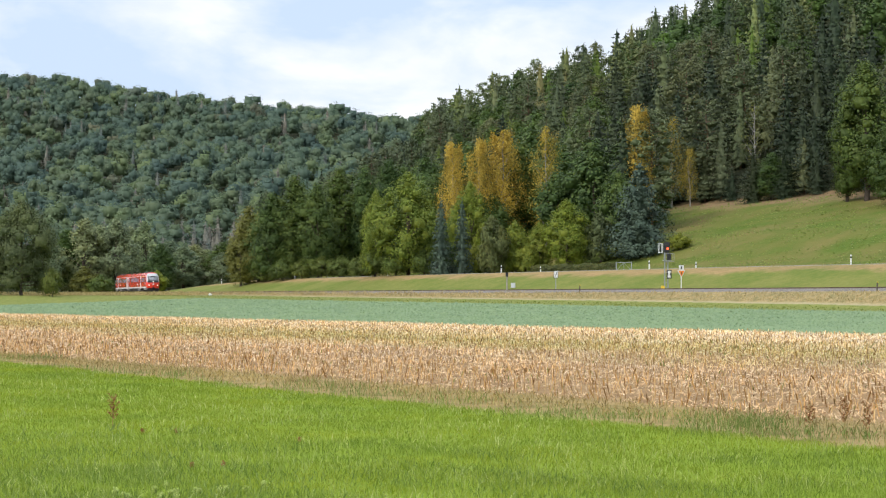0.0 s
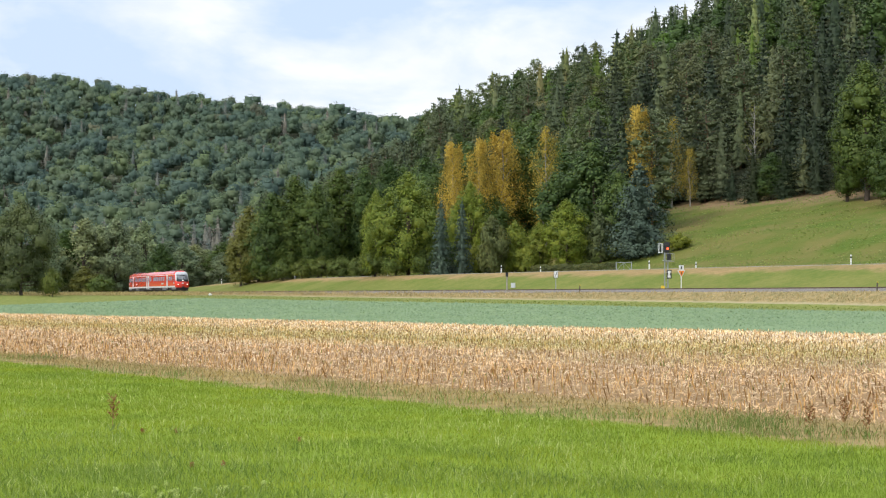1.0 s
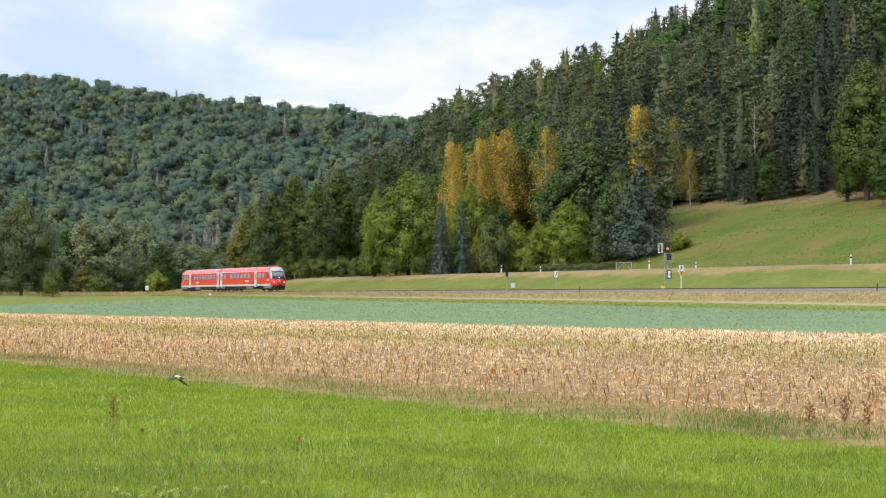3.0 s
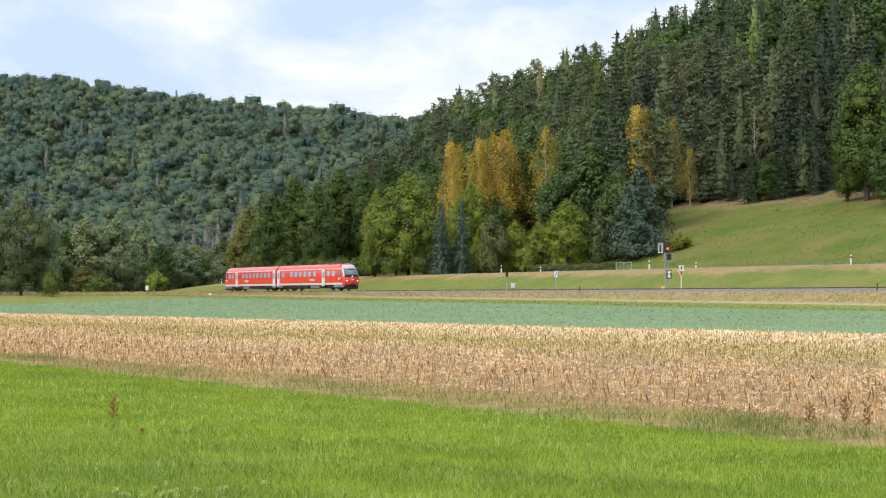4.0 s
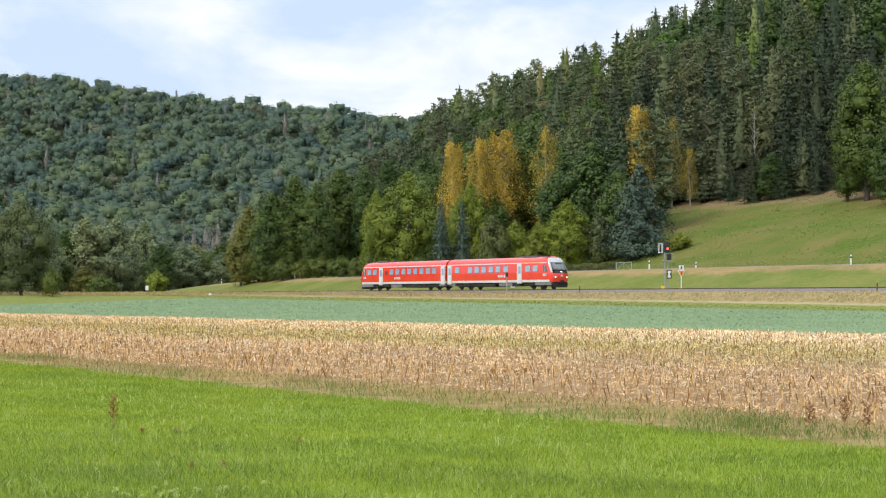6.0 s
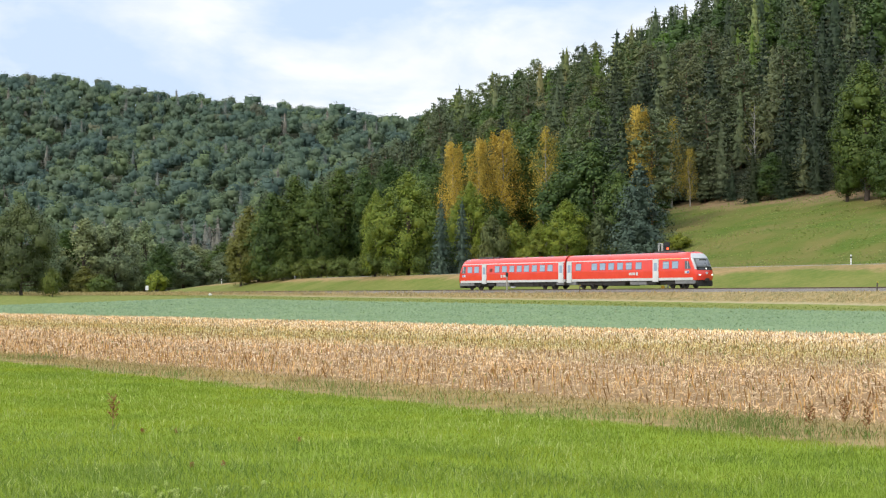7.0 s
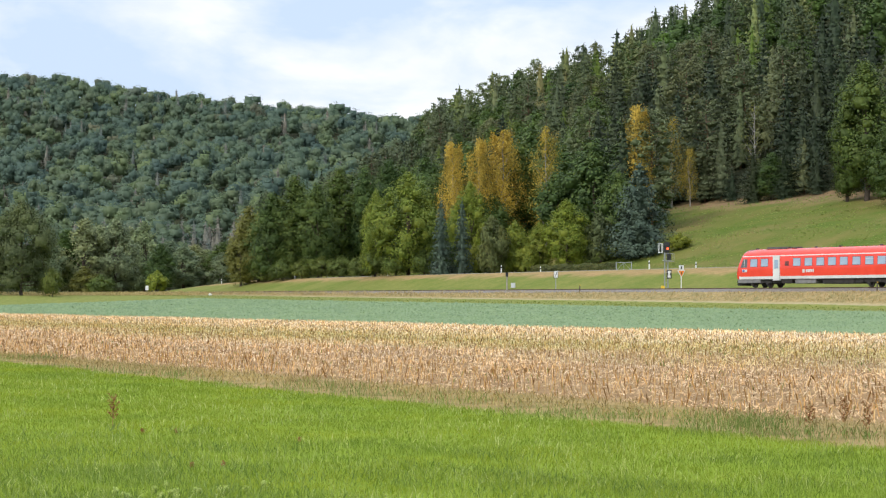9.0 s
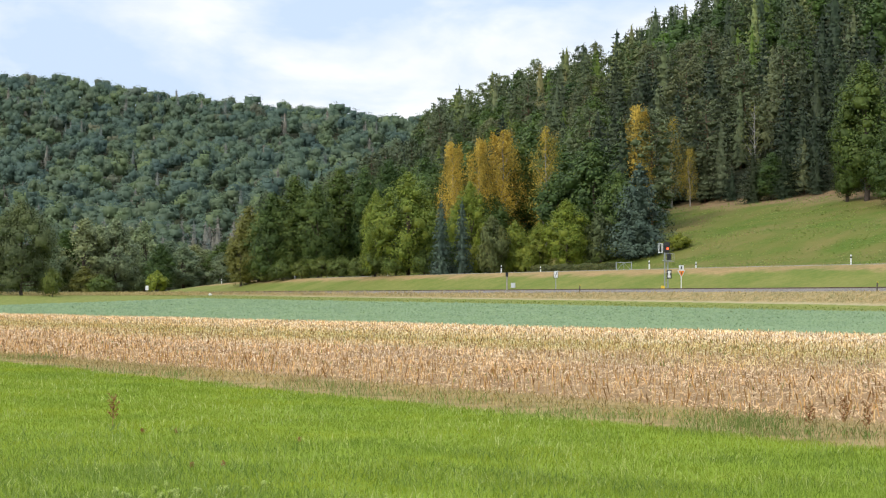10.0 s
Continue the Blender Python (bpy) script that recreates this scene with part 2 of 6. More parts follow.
def leaf_sprays(rng, c, out, length, width, spread=0.6, droop=0.0):
    """Leaf clumps of a crown, with normals that follow the billow they sit on."""
    out = unit(out)
    v, f = kites(rng, c, out, length, width, spread, droop)
    q = v.reshape(-1, 4, 3)
    g = unit(np.cross(q[:, 1] - q[:, 0], q[:, 2] - q[:, 0]))
    flip = (g * out).sum(1) < 0
    f[flip] = f[flip][:, ::-1]
    g[flip] *= -1
    return v, f, np.repeat(unit(out + 0.4 * g), 4, 0)


def limb(p, q, r0, r1, sides=6, bend=0.0, rng=None, steps=3):
    """A tapered, slightly crooked limb from p to q."""
    p, q = np.asarray(p, float), np.asarray(q, float)
    ax = unit(q - p)
    e1 = unit(np.cross(ax, [0.3, 0.9, 0.2]))
    e2 = np.cross(ax, e1)
    vs = []
    ph = np.arange(sides) * 2 * np.pi / sides
    for i in range(steps + 1):
        f = i / steps
        c = p + (q - p) * f
        if rng is not None and 0 < i < steps:
            c = c + e1 * rng.normal(0, bend) + e2 * rng.normal(0, bend)
        r = r0 + (r1 - r0) * f
        vs.append(c + r * (np.cos(ph)[:, None] * e1 + np.sin(ph)[:, None] * e2))
    v = np.concatenate(vs)
    f = []
    for i in range(steps):
        for j in range(sides):
            k = (j + 1) % sides
            f.append((i * sides + j, i * sides + k, (i + 1) * sides + k, (i + 1) * sides + j))
    return v, np.array(f)


def join(parts):
    """Several (vertices, faces) or (vertices, faces, normals) as one."""
    vs, fs, o = [], [], 0
    for p in parts:
        vs.append(p[0])
        fs.append(np.asarray(p[1]) + o)
        o += len(p[0])
    if len(parts[0]) == 3:
        return np.concatenate(vs), np.concatenate(fs), np.concatenate([p[2] for p in parts])
    return np.concatenate(vs), np.concatenate(fs)


CUBE = []
for ax in range(3):
    for sg in (-1, 1):
        for i in range(2):
            for j in range(2):
                f = []
                for a, b in ((i, j), (i + 1, j), (i + 1, j + 1), (i, j + 1)):
                    c = [0.0, 0.0, 0.0]
                    c[ax], c[(ax + 1) % 3], c[(ax + 2) % 3] = sg, a - 1.0, b - 1.0
                    f.append(c)
                CUBE.append(f if sg > 0 else f[::-1])
CUBE = np.array(CUBE)
CORNERS, INV = np.unique(np.round(CUBE.reshape(-1, 3), 3), axis=0, return_inverse=True)
LUMP_V, LUMP_F = unit(CORNERS), INV.reshape(-1, 4)
NUT_V, NUT_F = unit(np.array([(a, b, c) for a in (-1, 1) for b in (-1, 1) for c in (-1, 1)], float)), np.array([(0, 1, 3, 2), (4, 6, 7, 5), (0, 4, 5, 1), (2, 3, 7, 6), (0, 2, 6, 4), (1, 5, 7, 3)])


def lumps(rng, cs, rs, squash=0.85, rough=0.16, small=False):
    """The solid hearts of leafy billows, uneven."""
    sv, sf = (NUT_V, NUT_F) if small else (LUMP_V, LUMP_F)
    v = sv[None] * (1 + rng.normal(0, rough, (len(cs), len(sv), 1))) * rs[:, None, None] * [1, 1, squash] + cs[:, None]
    f = sf[None] + (np.arange(len(cs)) * len(sv))[:, None, None]
    return v.reshape(-1, 3), f.reshape(-1, 4), np.tile(sv, (len(cs), 1))


def broad_arrays(seed, H, W, low=0.15, lobes=44, leaves=3200, size=0.42, droop=0.1, wide=0.45, billow=(0.085, 0.17), heart=0.62, small=False):
    """A leafy tree: trunk with limbs, and a crown of separate billows with gaps between them."""
    rng = np.random.default_rng(seed)
    wood = [limb((0, 0, -0.4), (rng.normal(0, 0.2), rng.normal(0, 0.2), H * 0.6), H * 0.018 + 0.06, H * 0.008, 8, 0.12, rng, 5)]
    cs, rs = [], []
    for i in range(lobes):
        f = (i + 0.5) / lobes
        a = i * 2.39996 + rng.normal(0, 0.4)
        prof = (math.sin(math.pi * min(1.0, f / wide * 0.5)) if f < wide else math.cos(math.pi / 2 * (f - wide) / (1 - wide))) ** 0.62
        prof = max(prof, 0.82 if f < wide else 0.05)
        r = W * rng.uniform(*billow) * (0.75 if f > 0.9 else 1)
        rad = max(0.0, W * 0.5 * prof * rng.uniform(0.86, 1.08) - r)
        if i % 5 == 4:
            rad *= 0.45
        z = H * low + r * 0.8 + (H * (1 - low) - r * 1.8) * f
        cs.append((math.cos(a) * rad, math.sin(a) * rad, z))
        rs.append(r)
        if i % 4 == 0:
            wood.append(limb((0, 0, H * (0.1 + 0.42 * f)), cs[-1], H * 0.007 + 0.02, 0.02, 5, 0.1, rng))
    cs, rs = np.array(cs), np.array(rs)
    w = rs ** 2
    k = rng.choice(lobes, leaves, p=w / w.sum())
    away = unit(cs[k] - [0, 0, H * (low + 0.35)])
    dirs = unit(rng.normal(0, 1, (leaves, 3)) + [0, 0, 0.35] + 0.45 * away)
    c = cs[k] + dirs * rs[k, None] * rng.uniform(0.6, 1.2, (leaves, 1)) * [1, 1, 0.85]
    c += 0.07 * rs[k, None] * rng.normal(0, 1, (leaves, 3))
    face = unit(0.6 * dirs + 0.5 * away + [0, 0, 0.25])
    return join(wood), join([lumps(rng, cs, rs * heart, 0.85, 0.2, small), leaf_sprays(rng, c, face, size, size * 0.75, 0.36, droop)])


def conifer_arrays(seed, H, W, low=0.08, whorls=22, per=9, size=0.5, droop=0.25, power=0.85, leaves_per=16, ragged=0.15):
    """A spruce, fir or larch: whorls of boughs set with sprays of needles."""
    rng = np.random.default_rng(seed)
    wood = [limb((0, 0, -0.4), (0, 0, H * 0.97), H * 0.014 + 0.05, 0.03, 7, 0.03, rng, 5)]
    C, D = [], []
    for i in range(whorls):
        f = (i + rng.uniform(-0.3, 0.3)) / whorls
        z = H * (low + (0.97 - low) * f)
        R = W * 0.5 * max(0.03, (1 - f)) ** power
        m = max(4, int(per * (0.55 + 0.6 * (1 - f))))
        a0 = rng.uniform(0, 6.28)
        for j in range(m):
            a = a0 + j * 2 * np.pi / m + rng.normal(0, 0.2)
            r = R * rng.uniform(1 - 2 * ragged, 1 + ragged)
            k = max(4, int(leaves_per * (0.4 + 0.6 * (1 - f))))
            t = rng.uniform(0.12, 1.0, k) ** 0.75
            lat = rng.normal(0, 0.13, k) * r * (1.1 - 0.6 * t)
            x, y = np.cos(a) * t * r - np.sin(a) * lat, np.sin(a) * t * r + np.cos(a) * lat
            zz = z - droop * r * t ** 1.5 + 0.12 * droop * r * (t > 0.85) + rng.normal(0, 0.05 * r + 0.04, k)
            C.append(np.stack([x, y, zz], 1))
            D.append(np.stack([np.cos(a) * 0.7 + 0 * t, np.sin(a) * 0.7 + 0 * t, 0.75 + 0 * t], 1))
            if i % 3 == 0 and j % 2 == 0:
                wood.append(limb((0, 0, z), (np.cos(a) * r * 0.9, np.sin(a) * r * 0.9, z - droop * r * 0.8), 0.05, 0.015, 4, 0.02, rng, 2))
    tips = 14 if size < 0.7 else 2
    C.append(rng.normal(0, 0.12, (tips, 3)) * [1, 1, 3] + [0, 0, H * 0.955])
    D.append(np.tile([[0.3, 0.2, 0.5]], (tips, 1)))
    lv = np.linspace(0, 1, 2 * whorls // 2 + 1)
    ph = np.arange(9) * 2 * np.pi / 9
    core = []
    for i, f in enumerate(lv):
        R = W * 0.5 * max(0.02, 1 - f) ** power * (0.36 if i % 2 == 0 else 0.22)
        rr = R * (1 + rng.normal(0, 0.12, 9))
        core.append(np.stack([np.cos(ph) * rr, np.sin(ph) * rr, H * (low + (0.96 - low) * f) - droop * rr * 0.7], 1))
    cv = np.concatenate(core)
    cf = np.array([(i * 9 + j, i * 9 + (j + 1) % 9, (i + 1) * 9 + (j + 1) % 9, (i + 1) * 9 + j) for i in range(len(lv) - 1) for j in range(9)])
    cn = unit(cv * [1, 1, 0] + [0, 0, 0.6])
    return join(wood), join([(cv, cf, cn), leaf_sprays(rng, np.concatenate(C), np.concatenate(D), size, size * 0.6, 0.38, droop * 0.6)])


def pine_arrays(seed, H, W, leaves=2600, low=0.32, size=0.45):
    """A pine: bare ruddy stem and flat, layered needle clouds."""
    rng = np.random.default_rng(seed)
    wood = [limb((0, 0, -0.4), (rng.normal(0, 0.3), rng.normal(0, 0.3), H * 0.95), H * 0.011 + 0.08, 0.05, 7, 0.12, rng, 6)]
    C, D, PC, PR = [], [], [], []
    pads = 34 if leaves > 600 else 24
    for i in range(pads):
        f = i / pads
        z = H * (low + (0.98 - low) * f)
        R = W * 0.5 * (math.sin(math.pi * (0.3 + 0.67 * f)) ** 0.9)
        a = i * 2.39996 + rng.normal(0, 0.4)
        rc = R * rng.uniform(0.3, 0.85)
        pr = R * rng.uniform(0.25, 0.6) + 0.3
        cen = np.array([math.cos(a) * rc, math.sin(a) * rc, z])
        wood.append(limb((0, 0, z - rc * 0.25), cen - [0, 0, 0.2], 0.07, 0.025, 4, 0.08, rng))
        k = leaves // pads
        q = unit(rng.normal(0, 1, (k, 3)) + [0, 0, 0.4]) * rng.uniform(0.35, 1.15, (k, 1))
        C.append(cen + q * pr * [1, 1, 0.8])
        D.append(q + [0, 0, 0.6])
        PC.append(cen)
        PR.append(pr * 0.32)
    return join(wood), join([lumps(rng, np.array(PC), np.array(PR), 0.7, 0.25, leaves < 1500), leaf_sprays(rng, np.concatenate(C), np.concatenate(D), size, size * 0.45, 0.4, -0.15)])


def birch_arrays(seed, H, W, leaves=2200, size=0.38, low=0.18):
    """A birch: slim pale stem, rising limbs and hanging sprays."""
    rng = np.random.default_rng(seed)
    wood = [limb((0, 0, -0.4), (rng.normal(0, 0.3), rng.normal(0, 0.3), H * 0.96), H * 0.008 + 0.06, 0.03, 7, 0.12, rng, 6)]
    C, D = [], []
    sprays = 60
    for i in range(sprays):
        f = i / sprays
        z = H * (low + (0.96 - low) * f)
        R = W * 0.5 * (math.sin(math.pi * (0.2 + 0.76 * f)) ** 0.6)
        a = i * 2.39996 + rng.normal(0, 0.5)
        rc = R * rng.uniform(0.1, 0.95) ** 0.7
        cen = np.array([math.cos(a) * rc, math.sin(a) * rc, z])
        if i % 2 == 0:
            wood.append(limb((0, 0, max(0.5, z - rc * 1.2)), cen, 0.045, 0.012, 4, 0.06, rng))
        k = leaves // sprays
        q = rng.normal(0, 1, (k, 3)) * [0.22, 0.22, 0.4] * (R * 0.7 + 0.5)
        C.append(cen + q)
        D.append(unit(np.stack([cen[0] + q[:, 0], cen[1] + q[:, 1], 0.3 + 0 * q[:, 0]], 1)))
    return join(wood), leaf_sprays(rng, np.concatenate(C), np.concatenate(D), size, size * 0.6, 0.6, 0.8)


def tree_thing(name, arrays, leaf, bark, label, category="tree", group=""):
    """A tree at the origin: a trunk and a crown under one empty."""
    (wv, wf), (lv, lf, ln) = arrays
    root = tagged(new(name), label, category, group)
    part("trunk", mesh_from("trunk", wv, wf, bark, True), None, root)
    part("crown", mesh_from("crown", lv, lf, leaf, True, None, ln), None, root)
    return root


def put(x, y, sx, sz, turn=0.0, z=None):
    zz = gz(x, y) if z is None else z
    return Matrix.LocRotScale((x, y, zz), Euler((0, 0, turn)), (sx, sx, sz))


# ---- ground ----
def build_ground():
    az = np.concatenate([np.linspace(-180, -24, 27)[:-1], np.linspace(-24, -16, 14)[:-1], np.linspace(-16, 16, 161), np.linspace(16, 24, 14)[1:], np.linspace(24, 180, 27)[1:]])
    rad = np.concatenate([[0.01, 0.6], np.geomspace(2, 120, 120), np.arange(121, 420, 1.6), np.geomspace(421, 3600, 90)])
    A, R = np.meshgrid(np.radians(az), rad)
    x, y = (R * np.sin(A)).ravel(), (R * np.cos(A)).ravel() - 0.4
    z = ground_z(x, y)
    na, nr = len(az), len(rad)
    i = (np.arange(nr - 1)[:, None] * na + np.arange(na - 1)[None, :]).ravel()
    f = np.stack([i, i + 1, i + na + 1, i + na], 1)
    me = mesh_from("ground", np.stack([x, y, z], 1), f, M_GROUND, True)
    d, s = line_coords(x, y)
    for key, val in (("line_d", d), ("line_s", s), ("field_n", x * CH + y * SH), ("far_y", y), ("field_end", (y - 1.06 * x - 322.7) / 1.457)):
        at = me.attributes.new(key, "FLOAT", "POINT")
        at.data.foreach_set("value", val.astype(np.float32))
    ob = tagged(new("ground", me), "valley floor of meadow, stubble and green crop below hills", "ground", kind="structure")
    return ob


def ground_mat():
    m, nt, b, out = nodes_of("ground_cover")
    wob = noise_node(nt, 0.6, 4.0)
    fine = noise_node(nt, 6.0, 6.0)
    broadn = noise_node(nt, 0.06, 4.0)
    mid = noise_node(nt, 1.3, 5.0)
    patchy = noise_node(nt, 0.16, 6.0)

    def attr(name):
        a = nt.nodes.new("ShaderNodeAttribute")
        a.attribute_name = name
        return a.outputs["Fac"]

    def math_node(op, a, bb):
        x = nt.nodes.new("ShaderNodeMath")
        x.operation = op
        for sock, v in ((x.inputs[0], a), (x.inputs[1], bb)):
            if isinstance(v, (int, float)):
                sock.default_value = v
            else:
                nt.links.new(v, sock)
        return x.outputs[0]

    def over(value, edge, soft, wobble, sway=0.0):
        """0 below the edge, 1 above it, with a ragged border."""
        w = math_node("MULTIPLY", math_node("SUBTRACT", wob.outputs["Fac"], 0.5), wobble)
        if sway:
            w = math_node("ADD", w, math_node("MULTIPLY", math_node("SUBTRACT", patchy.outputs["Fac"], 0.5), sway))
        v = math_node("ADD", value, w)
        x = nt.nodes.new("ShaderNodeMapRange")
        x.inputs["From Min"].default_value = edge - soft
        x.inputs["From Max"].default_value = edge + soft
        nt.links.new(v, x.inputs["Value"])
        return x.outputs["Result"]

    def tone(stops, src):
        r = ramp_node(nt, stops)
        nt.links.new(src.outputs["Fac"], r.inputs["Fac"])
        return r.outputs["Color"]

    n, d, e = attr("field_n"), attr("line_d"), attr("field_end")
    meadow = blend(nt, 0.5, tone([(0.3, (0.15, 0.225, 0.018)), (0.7, (0.24, 0.31, 0.03))], mid), tone([(0.35, (0.16, 0.23, 0.02)), (0.65, (0.24, 0.32, 0.035))], fine))
    soil = blend(nt, 0.55, tone([(0.3, (0.13, 0.075, 0.035)), (0.7, (0.36, 0.23, 0.12))], fine), tone([(0.35, (0.2, 0.12, 0.055)), (0.65, (0.42, 0.29, 0.14))], mid))
    crop = blend(nt, 0.5, tone([(0.3, (0.17, 0.24, 0.12)), (0.7, (0.23, 0.31, 0.16))], mid), tone([(0.3, (0.18, 0.25, 0.125)), (0.7, (0.23, 0.3, 0.16))], broadn))
    strip = tone([(0.3, (0.12, 0.16, 0.03)), (0.7, (0.24, 0.24, 0.07))], mid)
    tan = tone([(0.3, (0.17, 0.155, 0.06)), (0.7, (0.38, 0.28, 0.14))], mid)
    slope = blend(nt, 0.55, tone([(0.4, (0.062, 0.116, 0.012)), (0.5, (0.105, 0.12, 0.026)), (0.6, (0.2, 0.145, 0.06))], broadn), blend(nt, 0.5, tone([(0.4, (0.074, 0.123, 0.015)), (0.6, (0.204, 0.157, 0.053))], patchy), tone([(0.3, (0.084, 0.116, 0.019)), (0.7, (0.185, 0.165, 0.045))], mid)))
    verge = blend(nt, 0.5, tone([(0.38, (0.1, 0.14, 0.022)), (0.6, (0.19, 0.19, 0.05))], patchy), tone([(0.3, (0.1, 0.14, 0.024)), (0.7, (0.2, 0.2, 0.055))], mid))
    bankside = blend(nt, 0.55, tone([(0.4, (0.15, 0.15, 0.04)), (0.52, (0.29, 0.2, 0.085)), (0.66, (0.34, 0.22, 0.1))], patchy), tone([(0.3, (0.18, 0.14, 0.055)), (0.7, (0.36, 0.25, 0.12))], mid))
    litter = blend(nt, 0.5, tone([(0.4, (0.13, 0.11, 0.05)), (0.6, (0.26, 0.16, 0.09))], patchy), tone([(0.3, (0.15, 0.1, 0.05)), (0.7, (0.27, 0.19, 0.1))], mid))
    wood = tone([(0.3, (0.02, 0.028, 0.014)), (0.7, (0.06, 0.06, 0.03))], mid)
    margin = blend(nt, 0.5, tone([(0.3, (0.17, 0.125, 0.045)), (0.7, (0.38, 0.28, 0.12))], fine), tone([(0.38, (0.13, 0.13, 0.035)), (0.56, (0.38, 0.27, 0.12))], mid))
    col = blend(nt, over(n, 14.2, 0.25, 1.2), meadow, blend(nt, over(n, 16.9, 0.4, 1.6), margin, soil))
    col = blend(nt, over(n, 56.0, 0.2, 0.6), col, crop)
    col = blend(nt, over(e, 0.0, 0.5, 2.0), col, strip)
    col = blend(nt, over(d, -18.5, 0.4, 0.8), col, strip)
    col = blend(nt, over(d, -7.5, 0.15, 0.5), col, (0.36, 0.31, 0.18))
    col = blend(nt, over(d, -7.1, 0.3, 1.0), col, tan)
    col = blend(nt, over(d, 4.5, 0.8, 2.0, 2.0), col, verge)
    col = blend(nt, over(d, 14.0, 1.0, 3.0, 6.0), col, bankside)
    col = blend(nt, over(d, 18.2, 0.6, 2.0, 2.0), col, verge)
    col = blend(nt, over(d, 29.0, 2.0, 3.0, 6.0), col, slope)
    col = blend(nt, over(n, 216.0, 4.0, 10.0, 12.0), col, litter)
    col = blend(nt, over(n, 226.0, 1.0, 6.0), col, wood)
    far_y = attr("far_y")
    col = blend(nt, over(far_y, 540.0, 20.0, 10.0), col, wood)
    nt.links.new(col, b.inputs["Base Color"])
    b.inputs["Roughness"].default_value = 0.95
    b.inputs["Specular IOR Level"].default_value = 0.1
    bp = nt.nodes.new("ShaderNodeBump")
    bp.inputs["Strength"].default_value = 0.6
    bp.inputs["Distance"].default_value = 0.08
    nt.links.new(fine.outputs["Fac"], bp.inputs["Height"])
    nt.links.new(bp.outputs["Normal"], b.inputs["Normal"])
    return m


M_GROUND = ground_mat()
ground = build_ground()


# ---- trees ----
LIB = {}


